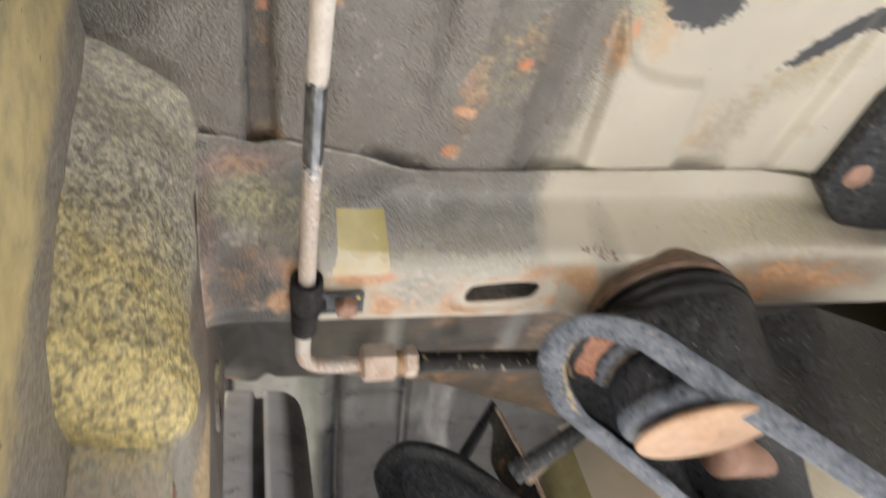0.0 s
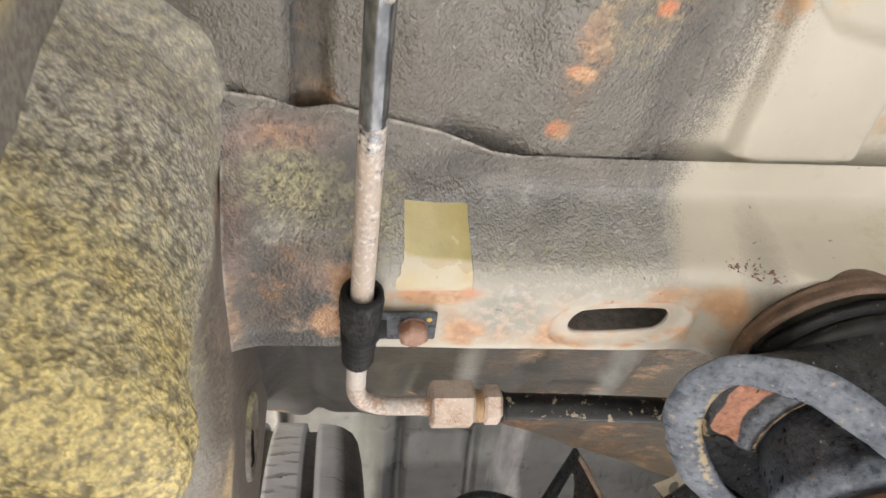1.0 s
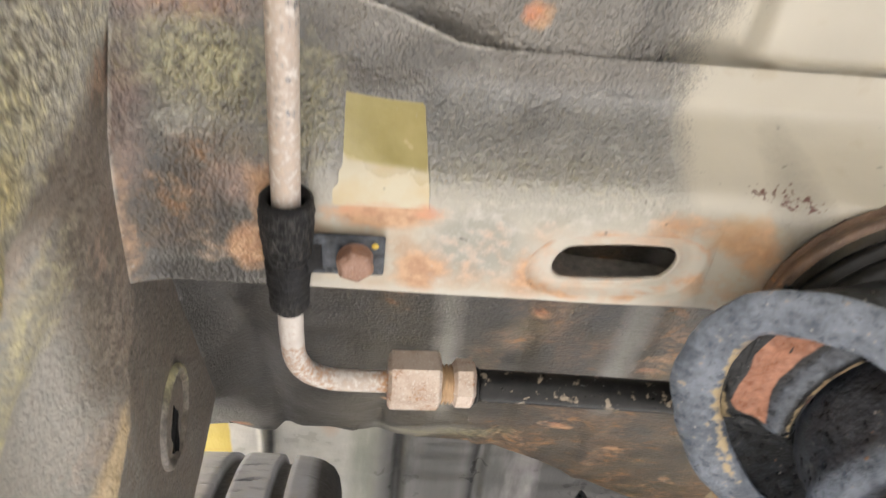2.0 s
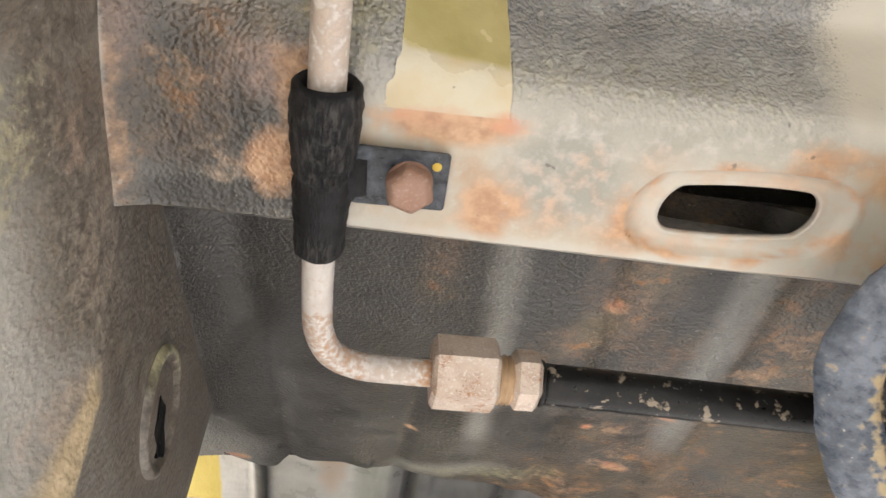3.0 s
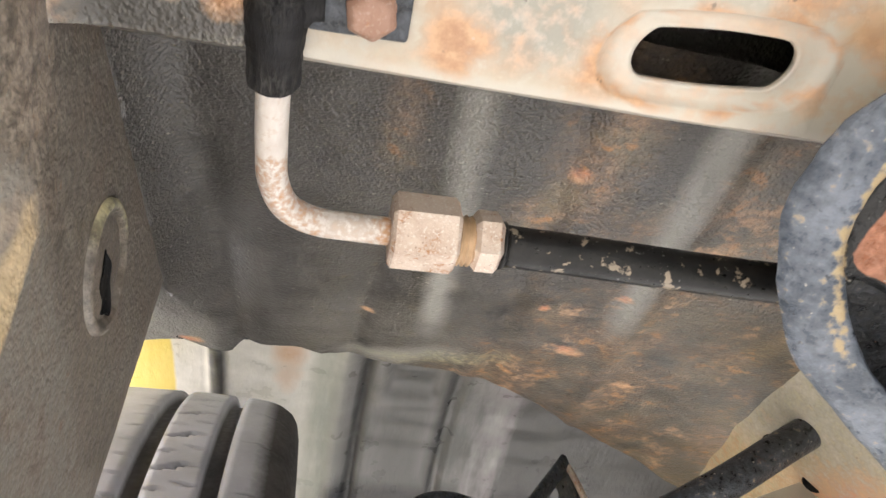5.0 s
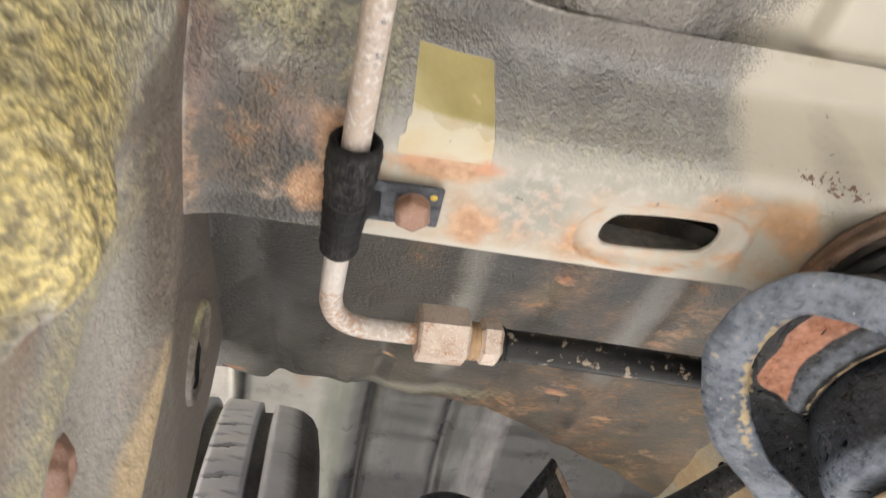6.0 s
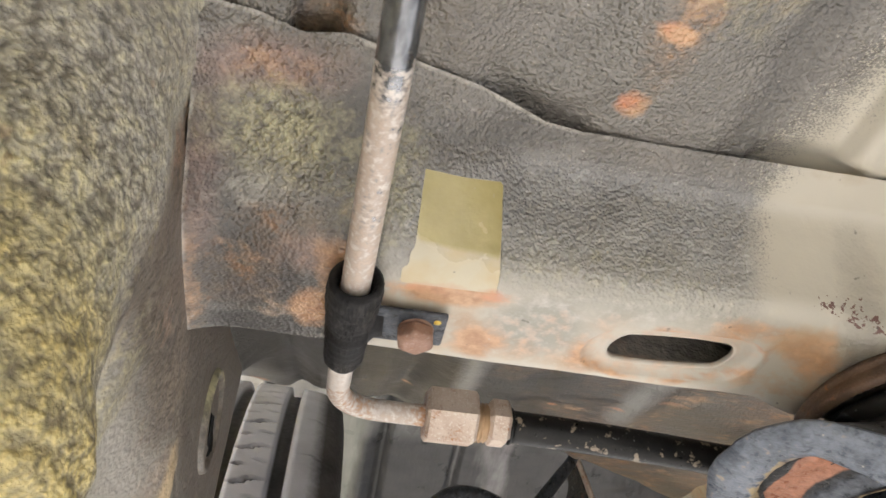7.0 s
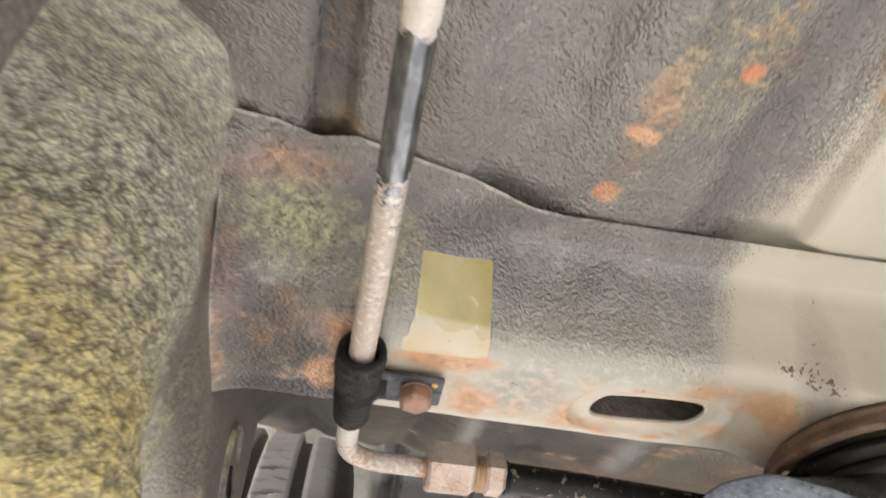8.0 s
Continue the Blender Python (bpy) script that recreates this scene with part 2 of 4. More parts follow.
def pipe_coat():
    s = Shade("pipe_coating")
    fine, long = s.noise(0.0016, 4), s.noise(0.003, 4, 0.6, (1, 0.35, 1))
    white = s.mix(s.ramp(long, 0.4, 0.65), (0.66, 0.60, 0.55), (0.78, 0.735, 0.69))
    white = s.mix(s.edge("worn", fine, 1.1, 0.1), white, s.mix(s.ramp(fine, 0.4, 0.6), (0.36, 0.27, 0.21), (0.60, 0.50, 0.42)))
    steel = s.mix(s.ramp(long, 0.4, 0.6), (0.16, 0.168, 0.18), (0.34, 0.35, 0.37))
    bare = s.edge("bare", s.math("ADD", s.math("MULTIPLY", long, 0.4), s.math("MULTIPLY", fine, 0.6)), 1.4, 0.08)
    c = s.mix(bare, white, steel)
    c = s.mix(s.edge("rusty", fine, 0.7, 0.12), c, (0.52, 0.27, 0.12))
    return s.done(c, s.ramp(bare, 0, 1, 0.45, 0.24), s.bump(fine, 0.0002, 0.5), s.ramp(bare, 0, 1, 0.0, 0.9))


def rubber(name, tone=0.018, rough=0.55, dust=0.75, fuzzy=0.0003):
    s = Shade(name)
    fine, mid = s.noise(0.0014, 4), s.noise(0.006, 4)
    c = s.mix(s.ramp(mid, 0.4, 0.7), (tone, tone, tone * 1.05), (tone * 2.2, tone * 2.2, tone * 2.2))
    c = s.mix(s.ramp(s.noise(0.0045, 3, 0.6), dust, dust + 0.05, 0, 0.8), c, (0.36, 0.30, 0.23))
    c = s.mix(s.ramp(s.noise(0.0016, 2), 0.7, 0.76, 0, 0.5), c, (0.30, 0.30, 0.30))
    s.bsdf.inputs["Specular IOR Level"].default_value = 0.3
    return s.done(c, s.ramp(fine, 0.3, 0.7, rough - 0.1, rough + 0.12), s.bump(fine, fuzzy, 0.7))


def worn_sleeve():
    """Old rubber, scuffed into fine fibres along its length."""
    s = Shade("sleeve_rubber", shine=0.3)
    hair, fine = s.noise(0.0009, 4, 0.65, (1, 0.22, 1)), s.noise(0.004, 3)
    worn = s.math("MULTIPLY", s.ramp(hair, 0.46, 0.72), s.ramp(s.attr("scuff"), 0, 1, 0.15, 1.0))
    c = s.mix(s.ramp(fine, 0.4, 0.65), (0.007, 0.007, 0.008), (0.016, 0.016, 0.018))
    c = s.mix(worn, c, (0.11, 0.105, 0.10))
    n = s.bump(s.math("MULTIPLY", hair, s.ramp(s.attr("scuff"), 0, 1, 0.25, 1.0)), 0.0016, 1.0)
    return s.done(c, s.ramp(hair, 0.3, 0.7, 0.45, 0.75), n)


def black_steel(name="chipped_black_paint"):
    """Black chassis paint, chipped, dusty and bleeding rust."""
    s = Shade(name, shine=0.4)
    mid, fine, tiny = s.noise(0.010, 4), s.noise(0.0028, 4), s.noise(0.0009, 3)
    c = s.mix(s.ramp(mid, 0.35, 0.7), (0.009, 0.0095, 0.0105), (0.022, 0.0235, 0.025))
    c = s.mix(s.ramp(fine, 0.68, 0.74, 0, 0.6), c, (0.10, 0.105, 0.11))
    c = s.mix(s.ramp(tiny, 0.66, 0.72, 0, 0.5), c, (0.22, 0.22, 0.21))
    c = s.mix(s.edge("grey", fine, 0.5, 0.3), c, s.mix(s.ramp(s.noise(0.0030, 4, 0.6), 0.66, 0.72, 0, 0.75), s.mix(s.ramp(s.math("ADD", s.math("MULTIPLY", mid, 0.5), s.math("MULTIPLY", fine, 0.5)), 0.4, 0.6), (0.070, 0.086, 0.112), (0.185, 0.21, 0.255)), (0.022, 0.027, 0.033)))
    c = s.mix(s.edge("rust", mid, 0.7, 0.1), c, s.mix(s.ramp(fine, 0.4, 0.65), (0.30, 0.13, 0.075), (0.46, 0.22, 0.14)))
    c = s.mix(s.edge("sand", fine, 1.5, 0.12), c, (0.42, 0.33, 0.20))
    c = s.mix(s.ramp(s.noise(0.005, 3), 0.74, 0.77, 0, 0.85), c, (0.36, 0.20, 0.11))
    c = s.mix(s.ramp(s.noise(0.0019, 1), 0.76, 0.79, 0, 0.8), c, (0.50, 0.47, 0.42))
    n = s.bump(s.math("ADD", fine, s.math("MULTIPLY", tiny, 0.4)), 0.0009, 0.8)
    return s.done(c, s.ramp(fine, 0.3, 0.7, 0.24, 0.42), n)


def tyre_rubber():
    s = Shade("tyre_rubber")
    mid, fine = s.noise(0.03, 4), s.noise(0.003, 4)
    c = s.mix(s.ramp(mid, 0.35, 0.65), (0.035, 0.033, 0.032), (0.075, 0.07, 0.068))
    # tread tops pale and bluish: skylight painted in on top of wear
    c = s.mix(s.edge("worn", fine, 0.25, 0.25), c, s.mix(s.ramp(mid, 0.35, 0.65), (0.42, 0.43, 0.48), (0.52, 0.53, 0.59)))
    return s.done(c, s.ramp(fine, 0.3, 0.7, 0.55, 0.8), s.bump(fine, 0.0004, 0.4))


def plain(name, a, b, size, rough=0.6, metal=0.0, relief=0.0004):
    s = Shade(name)
    big, fine = s.noise(size, 4), s.noise(size * 0.12, 4)
    c = s.mix(s.ramp(big, 0.35, 0.65), a, b)
    c = s.mix(s.ramp(fine, 0.6, 0.75, 0, 0.5), c, tuple(0.6 * v for v in a))
    return s.done(c, s.ramp(fine, 0.3, 0.7, rough - 0.1, rough + 0.1), s.bump(fine, relief, 0.5), metal)


def house_paint():
    """Smooth panel: pale primer, grey sealer and a dark tone, each with a soft border."""
    s = Shade("wheel_house_paint")
    big, mid, fine = s.noise(0.09, 3), s.noise(0.03, 4), s.noise(0.004, 4)
    run = s.noise(0.022, 4, 0.6, (1, 0.25, 0.25))
    c = s.mix(s.ramp(mid, 0.35, 0.65), (0.60, 0.59, 0.54), (0.76, 0.74, 0.69))
    c = s.mix(s.edge("yellow", mid, 0.2, 0.2), c, (0.72, 0.57, 0.14))
    c = s.mix(s.edge("rust", mid, 0.8, 0.3), c, (0.56, 0.38, 0.25))
    c = s.mix(s.edge("green", run, 0.7, 0.3), c, (0.36, 0.38, 0.32))
    c = s.mix(s.edge("seal", run, 0.7, 0.35), c, s.mix(s.ramp(run, 0.35, 0.65), (0.15, 0.15, 0.145), (0.27, 0.265, 0.255)))
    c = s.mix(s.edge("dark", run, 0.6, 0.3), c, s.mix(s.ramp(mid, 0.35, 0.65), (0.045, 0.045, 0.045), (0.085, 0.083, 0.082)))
    c = s.mix(s.edge("smear", run, 1.2, 0.25), c, s.mix(s.ramp(mid, 0.35, 0.65), (0.33, 0.30, 0.31), (0.46, 0.45, 0.44)))
    return s.done(c, s.ramp(mid, 0.3, 0.7, 0.25, 0.42), s.bump(fine, 0.0008, 0.4, s.bump(run, 0.004, 0.4)))


PAINT, CRUST, HOUSE, SILL = body_paint(), crusty(), house_paint(), sill_paint()
NUT, BOLT = zinc_rust("chalky_zinc", (0.70, 0.59, 0.50), (0.58, 0.45, 0.36), 0.55), zinc_rust("rusted_steel", (0.40, 0.25, 0.19), (0.34, 0.20, 0.145), 0.60, 0.15)
CUP = zinc_rust("brown_steel", (0.13, 0.085, 0.06), (0.20, 0.13, 0.09), 0.62, 0.1)
DISC = zinc_rust("orange_primer_steel", (0.66, 0.45, 0.30), (0.57, 0.36, 0.23), 0.60, 0.3)
PIPE, HOSE, SLEEVE = pipe_coat(), rubber("hose_rubber", 0.009, 0.36, 0.61, 0.0002), worn_sleeve()
BUSH = rubber("bush_rubber", 0.007, 0.4, 0.74)
BLACK, TYRE = black_steel(), tyre_rubber()
BRASS = plain("dull_brass", (0.44, 0.30, 0.17), (0.56, 0.38, 0.23), 0.004, 0.45, 0.3, 0.0001)
CONCRETE = plain("concrete", (0.25, 0.243, 0.23), (0.33, 0.322, 0.305), 1.2, 0.8, 0.0, 0.004)
YELLOW = plain("yellow_paint", (0.62, 0.44, 0.06), (0.70, 0.50, 0.08), 0.05, 0.4)
ALLOY = plain("wheel_alloy", (0.5, 0.5, 0.5), (0.56, 0.56, 0.56), 0.05, 0.4, 0.7)


# ---------------------------------------------------------------- mesh helpers
K = 0.001  # the plan is in millimetres


def smooth(a, b, v):
    v = min(1.0, max(0.0, (v - a) / (b - a)))
    return v * v * (3 - 2 * v)


def lerp(a, b, f):
    return a + (b - a) * f


def bend(points, v):
    """The value at v of a line through (v, value) points."""
    if v <= points[0][0]:
        return points[0][1]
    for (a, p), (b, q) in zip(points, points[1:]):
        if v <= b:
            return p + (q - p) * (v - a) / (b - a)
    return points[-1][1]


def blob(x, y, cx, cy, rx, ry, turn=0.0):
    """1 inside, 0.5 on the border, 0 far outside an ellipse."""
    c, s = math.cos(radians(turn)), math.sin(radians(turn))
    u, v = ((x - cx) * c + (y - cy) * s) / rx, (-(x - cx) * s + (y - cy) * c) / ry
    return max(0.0, min(1.0, 1.5 - math.hypot(u, v)))


def rough_at(x, y, z, size, amount):
    return amount * noise.noise(Vector((x, y, z)) / size)


def part(name, verts, faces, material, parent=None, label="", masks=None, flat=False):
    """One mesh object from millimetre points; masks: attribute name -> value per point."""
    me = bpy.data.meshes.new(name)
    me.from_pydata([(x * K, y * K, z * K) for x, y, z in verts], [], faces)
    me.validate()
    me.update()
    if not flat:
        me.polygons.foreach_set("use_smooth", [True] * len(me.polygons))
    for key, fun in (masks or {}).items():
        at = me.attributes.new(key, "FLOAT", "POINT")
        at.data.foreach_set("value", [float(fun(*v)) for v in verts])
    me.materials.append(material)
    ob = new(name, me)
    if parent:
        ob.parent = parent
    if label:
        tagged(ob, label)
    return ob


def grid(us, vs, fun):
    """Points and quads of a sheet fun(u, v) -> (x, y, z)."""
    verts = [fun(u, v) for u in us for v in vs]
    n = len(vs)
    faces = [(i * n + j, i * n + j + 1, (i + 1) * n + j + 1, (i + 1) * n + j) for i in range(len(us) - 1) for j in range(n - 1)]
    return verts, faces


def join(*pieces):
    verts, faces = [], []
    for v, f in pieces:
        k = len(verts)
        verts += v
        faces += [tuple(i + k for i in q) for q in f]
    return verts, faces


def steps(a, b, n):
    return [a + (b - a) * i / n for i in range(n + 1)]


def box(x0, x1, y0, y1, z0, z1):
    v = [(x, y, z) for x in (x0, x1) for y in (y0, y1) for z in (z0, z1)]
    return v, [(0, 1, 3, 2), (4, 6, 7, 5), (0, 4, 5, 1), (2, 3, 7, 6), (0, 2, 6, 4), (1, 5, 7, 3)]


def rounded(points, count):
    """A smooth line of count + 1 points through the given ones (Catmull-Rom, even steps along it)."""
    p = [Vector(q) for q in points]
    p = [2 * p[0] - p[1]] + p + [2 * p[-1] - p[-2]]
    fine = []
    for i in range(1, len(p) - 2):
        for k in range(24):
            t = k / 24
            fine.append(0.5 * (2 * p[i] + (p[i + 1] - p[i - 1]) * t + (2 * p[i - 1] - 5 * p[i] + 4 * p[i + 1] - p[i + 2]) * t * t + (3 * p[i] - p[i - 1] - 3 * p[i + 1] + p[i + 2]) * t**3))
    fine.append(p[-2])
    far = [0.0]
    for a, b in zip(fine, fine[1:]):
        far.append(far[-1] + (b - a).length)
    out, j = [], 0
    for i in range(count + 1):
        want = far[-1] * i / count
        while j < len(far) - 2 and far[j + 1] < want:
            j += 1
        f = (want - far[j]) / max(1e-9, far[j + 1] - far[j])
        out.append(fine[j].lerp(fine[j + 1], f))
    return out


def tube(line, radius, sides=20, closed_ends=True, section=None):
    """A tube along a line of points; radius: number or function of the step's share. section: (across, up) factors."""
    verts, faces, n = [], [], len(line)
    up = Vector((0.13, 0.21, 0.97))
    for i, p in enumerate(line):
        d = (line[min(i + 1, n - 1)] - line[max(i - 1, 0)]).normalized()
        side = d.cross(up).normalized()
        top = side.cross(d)
        r = radius(i / (n - 1)) if callable(radius) else radius
        sa, sb = section or (1, 1)
        for k in range(sides):
            a = 2 * math.pi * k / sides
            verts.append(tuple(p + side * r * sa * math.cos(a) + top * r * sb * math.sin(a)))
    for i in range(n - 1):
        for k in range(sides):
            faces.append((i * sides + k, i * sides + (k + 1) % sides, (i + 1) * sides + (k + 1) % sides, (i + 1) * sides + k))
    if closed_ends:
        faces.append(tuple(range(sides - 1, -1, -1)))
        faces.append(tuple((n - 1) * sides + k for k in range(sides)))
    return verts, faces


def lathe(profile, centre, axis="z", sides=48, angles=None):
    """Profile of (radius, along) round an axis through centre."""
    verts, faces = [], []
    n = len(profile)
    for k in range(sides):
        a = 2 * math.pi * k / sides
        for r, h in profile:
            c, s = r * math.cos(a), r * math.sin(a)
            off = {"z": (c, s, h), "x": (h, c, s), "y": (c, h, s)}[axis]
            verts.append(tuple(centre[i] + off[i] for i in range(3)))
    for k in range(sides):
        for i in range(n - 1):
            a, b = k * n, ((k + 1) % sides) * n
            faces.append((a + i, a + i + 1, b + i + 1, b + i))
    return verts, faces


def hexagon(x0, x1, y, z, corner, chamfer=1.0, turn=0.0):
    """A hexagonal nut along x, chamfered at both ends."""
    verts, faces = [], []
    rings = [(x0, corner - chamfer * 1.2), (x0 + chamfer, corner), (x1 - chamfer, corner), (x1, corner - chamfer * 1.2)]
    for x, r in rings:
        for k in range(6):
            a = radians(60 * k + turn)
            verts.append((x, y + r * math.cos(a), z + r * math.sin(a)))
    for i in range(3):
        for k in range(6):
            faces.append((i * 6 + k, i * 6 + (k + 1) % 6, (i + 1) * 6 + (k + 1) % 6, (i + 1) * 6 + k))
    faces.append((5, 4, 3, 2, 1, 0))
    faces.append((18, 19, 20, 21, 22, 23))
    return verts, faces


def softened(ob, width, segments=2):
    m = ob.modifiers.new("bevel", "BEVEL")
    m.width, m.segments, m.limit_method = width * K, segments, "ANGLE"
    m.angle_limit = radians(30)
    return ob


def thing(name, label, category, kind="", group=""):
    return tagged(new(name), label, category, group, kind)


# ---------------------------------------------------------------- ground
gv, gf = grid(steps(-60000, 60000, 24), steps(-60000, 60000, 24), lambda x, y: (x, y, 0))
ground = part("ground", gv, gf, CONCRETE)
tagged(ground, "pale worn concrete yard under the raised car", "ground", kind="structure")
# unseen wall, added to cut the horizon light that reaches front faces
light_block_wall = part("light_block_wall", *box(-9000, 9000, -5300, -5000, 0, 4200), plain("light_block_grey", (0.16, 0.155, 0.145), (0.22, 0.21, 0.20), 0.8, 0.85, 0.0, 0.003))
tagged(light_block_wall, "plain grey unseen wall, added to block light from the front", "wall", kind="structure")


# ---------------------------------------------------------------- the car's underbody
car = thing("car_underbody", "old car underbody with grey underseal, pale primer and rust", "car")

PAN = 1663.0


def corner_line():
    """Plan of the sill bracket at the level of the floor, from the sill round to the inner face."""
    return [(-97, 181), (-92, 184), (-85, 188.5), (-77, 194), (-70, 200.5), (-65.5, 207), (-63, 214), (-62, 222)]


def near_bracket(x, y):
    """How far a point of the floor lies outside the bracket's corner."""
    return min(math.hypot(x - a, y - b) for a, b in corner_line())


def seam_y(x):
    """The line where the crossmember's flange meets the floor."""
    return bend([(-62, 214), (-50, 215.5), (-40, 219.5), (-30, 218.4), (-12, 224.6), (2, 228.9), (12, 233.3), (20, 237), (30, 238.4), (60, 238.8), (190, 238.6), (215, 243), (260, 258)], x)


SLITS = [(-44, -31, 1.8), (0, 33, 5.0), (74, 108, 5.0), (139, 172, 4.6), (200, 222, 4.0)]


def pan_height(x, y):
    z = PAN
    s = seam_y(x)
    for a, b, h in SLITS:
        if a < x < b:
            z += h * math.sin(math.pi * (x - a) / (b - a)) ** 0.7 * smooth(s - 13, s - 1, y) ** 1.5
    z += 2.6 * smooth(-45, -42, x) * (1 - smooth(-33, -30, x))
    if x < 24:
        z = lerp(z, lerp(1655.5, 1661.5, smooth(-60, 20, x)) + 1.0 + (z - PAN if z > PAN else 0), smooth(s - 18, s - 3, y))
    bead = bend([(96, 150), (100, 165), (105, 177), (113, 184), (125, 187), (143, 188.5), (146, 260)], x)
    inside = smooth(95, 101, x) * (1 - smooth(139.5, 144.5, x)) * smooth(bead - 2.5, bead + 2.5, y)
    free = 1 - smooth(s - 9, s - 2, y)
    z -= 6.5 * inside * free
    rib = lerp(207, 189, (y - 156) / 81)
    z -= 6.0 * smooth(rib - 2.5, rib + 2.5, x) * free
    z += 2.8 * math.sin(x / 9.5) * smooth(-20, 0, x) * (1 - smooth(70, 90, x)) * (1 - smooth(200, 235, y))
    z += 2.0 * (1 - smooth(2, 14, near_bracket(x, y))) if x < -55 else 0
    z += rough_at(x, y, 0, 30, 0.5) + rough_at(x, y, 3, 6, 0.12 * (1 - smooth(85, 95, x)))
    return z


def seal_edge(y):
    return bend([(60, 112), (130, 104), (170, 98), (205, 93.5), (232, 84), (240, 82)], y)


floor_masks = {
    "seal": lambda x, y, z: min(1, max(0, 0.5 + (seal_edge(y) - x) / 24)),
    "flake": lambda x, y, z: max(blob(x, y, 128, 150, 17, 15), blob(x, y, 194, 166, 24, 4.5, -40)),
    # stain streaks, plus shading of the bracket channel and ripples painted as colour
    "dark": lambda x, y, z: max(0.95 * min(1, max(0, 0.5 + (4.6 - abs(x + 37.5)) / 2.5)), 0.55 * blob(x, y, -80, 160, 14, 30, 60), 0.6 * blob(x, y, 76, 190, 7, 70, 6), 0.42 * blob(x, y, 28, 170, 4, 34), 0.4 * blob(x, y, 50, 150, 3, 50, 4)),
    "rust": lambda x, y, z: max(0.6 * blob(x, y, -36, 216, 7, 7), 0.45 * blob(x, y, 46, 195, 7, 28, 12), 0.5 * blob(x, y, 66, 180, 8, 14, 20), 0.5 * blob(x, y, 96, 172, 5, 16, 5), 0.28 * blob(x, y, -37, 180, 4, 40), 0.38 * blob(x, y, 162, 212, 10, 22, 20), 0.5 * blob(x, y, -55, 224, 12, 8)),
    "orange": lambda x, y, z: max(0.36 * blob(x, y, 45, 188, 6, 24, 6), 0.34 * blob(x, y, 64, 176, 10, 10), 0.42 * blob(x, y, 98, 170, 6, 22, 4)),
    "ochre": lambda x, y, z: max(0.5 * blob(x, y, 112, 162, 14, 22), 0.42 * blob(x, y, 176, 186, 34, 9, -35), 0.4 * blob(x, y, 150, 214, 8, 24, 15)),
    "salmon": lambda x, y, z: max(0.95 * blob(x, y, 42, 204, 4.6, 2.4, 10), 0.8 * blob(x, y, 39.5, 226, 3.8, 3.6), 0.95 * blob(x, y, 64, 184, 3.8, 2.6), 0.85 * blob(x, y, -13, 157, 4.5, 2.0, 30), 0.62 * blob(x, y, -36, 163, 2.6, 3.4), 0.7 * blob(x, y, 104, 166, 2.0, 6)),
    "yellow": lambda x, y, z: max(0.26 * blob(x, y, 56, 182, 14, 20), 0.3 * blob(x, y, 70, 140, 14, 16), 0.4 * blob(x, y, 105, 160, 10, 14), 0.36 * blob(x, y, 185, 185, 26, 8, -35)),
}
fx = steps(-98, 262, 240)
fv, ff = grid(fx, steps(0, 1, 130), lambda x, v: (x, lerp(55, seam_y(x) + 5, v), pan_height(x, lerp(55, seam_y(x) + 5, v))))
floor_pan = part("floor_pan", fv, ff, PAINT, car, "grey undersealed floor pan with salmon rust spots and bare primer", floor_masks)
outer = join(box(-170, 1450, -2600, 54, 1662, 1668), box(263, 1450, 54, 320, 1662, 1668))
part("front_floor", *outer, PAINT, car, masks={"seal": lambda x, y, z: 1.0})

# crossmember: flange, sloping front, flat bottom with a pressed slot
FOLD, EDGE, BOTTOM = 259.5, 293.0, 1630.0


def edge_y(x):
    return bend([(-62, 292.3), (0, 293.9), (60, 295.6), (110, 296.2), (320, 299)], x)


def cross_point(x, s):
    """s: 0 at the seam, 1 first bend, 2 lower bend, 3 rear edge."""
    top = seam_y(x)
    ease = smooth(-30, 25, x)
    zt = lerp(1655.5, 1661.5, smooth(-60, 20, x))
    p = [(top - 2.5, zt), (lerp(top + 14, top + 10.3, ease), lerp(1650, 1659.0, ease)), (FOLD, BOTTOM + 0.2), (edge_y(x), BOTTOM)]
    i = min(2, int(s))
    f = s - i
    y, z = lerp(p[i][0], p[i + 1][0], f), lerp(p[i][1], p[i + 1][1], f)
    for k, r in ((1, 0.22), (2, 0.2)):
        d = abs(s - k)
        if d < r:  # rounded bends
            q = (1 - d / r) ** 2 * 0.25
            a, b = p[k - 1], p[k + 1]
            ya, za = lerp(p[k][0], a[0], r), lerp(p[k][1], a[1], r)
            yb, zb = lerp(p[k][0], b[0], r), lerp(p[k][1], b[1], r)
            y += q * ((ya + yb) / 2 - p[k][0]) * 2
            z += q * ((za + zb) / 2 - p[k][1]) * 2
    cup = math.hypot(x - 140, y - 285)
    boss = 1 - smooth(32, 46, cup)
    z = lerp(z, min(z, 1625.5), boss * smooth(1.3, 1.6, s))
    root = 6.5 * max(0.0, (-48 - x) / 14) ** 2.2
    face = smooth(1.85, 2.15, s)
    y -= root * (1 - face) * smooth(0, 0.6, s)
    z -= root * (0.35 + 0.1 * face) * smooth(0, 0.6, s)
    return x, y, z + rough_at(x, y, z, 25, 0.35) + rough_at(x, y, z, 5, 0.1)


SLOT = (66.5, 282.0)
SX0, SX1, SS = 38.0, 93.0, 2.22
xs = sorted(set([round(v, 2) for v in steps(-62, 320, 270)] + [SX0, SX1, -8.3, -7.9, 12.8, 13.2]))
ss = sorted(set([round(v, 3) for v in steps(0, 3, 96)] + [SS]))
cv, cf = grid(xs, ss, cross_point)
n = len(ss)
keep = []
for q in cf:
    i, j = divmod(q[0], n)
    if not (SX0 <= xs[i] < SX1 and ss[j] >= SS):
        keep.append(q)


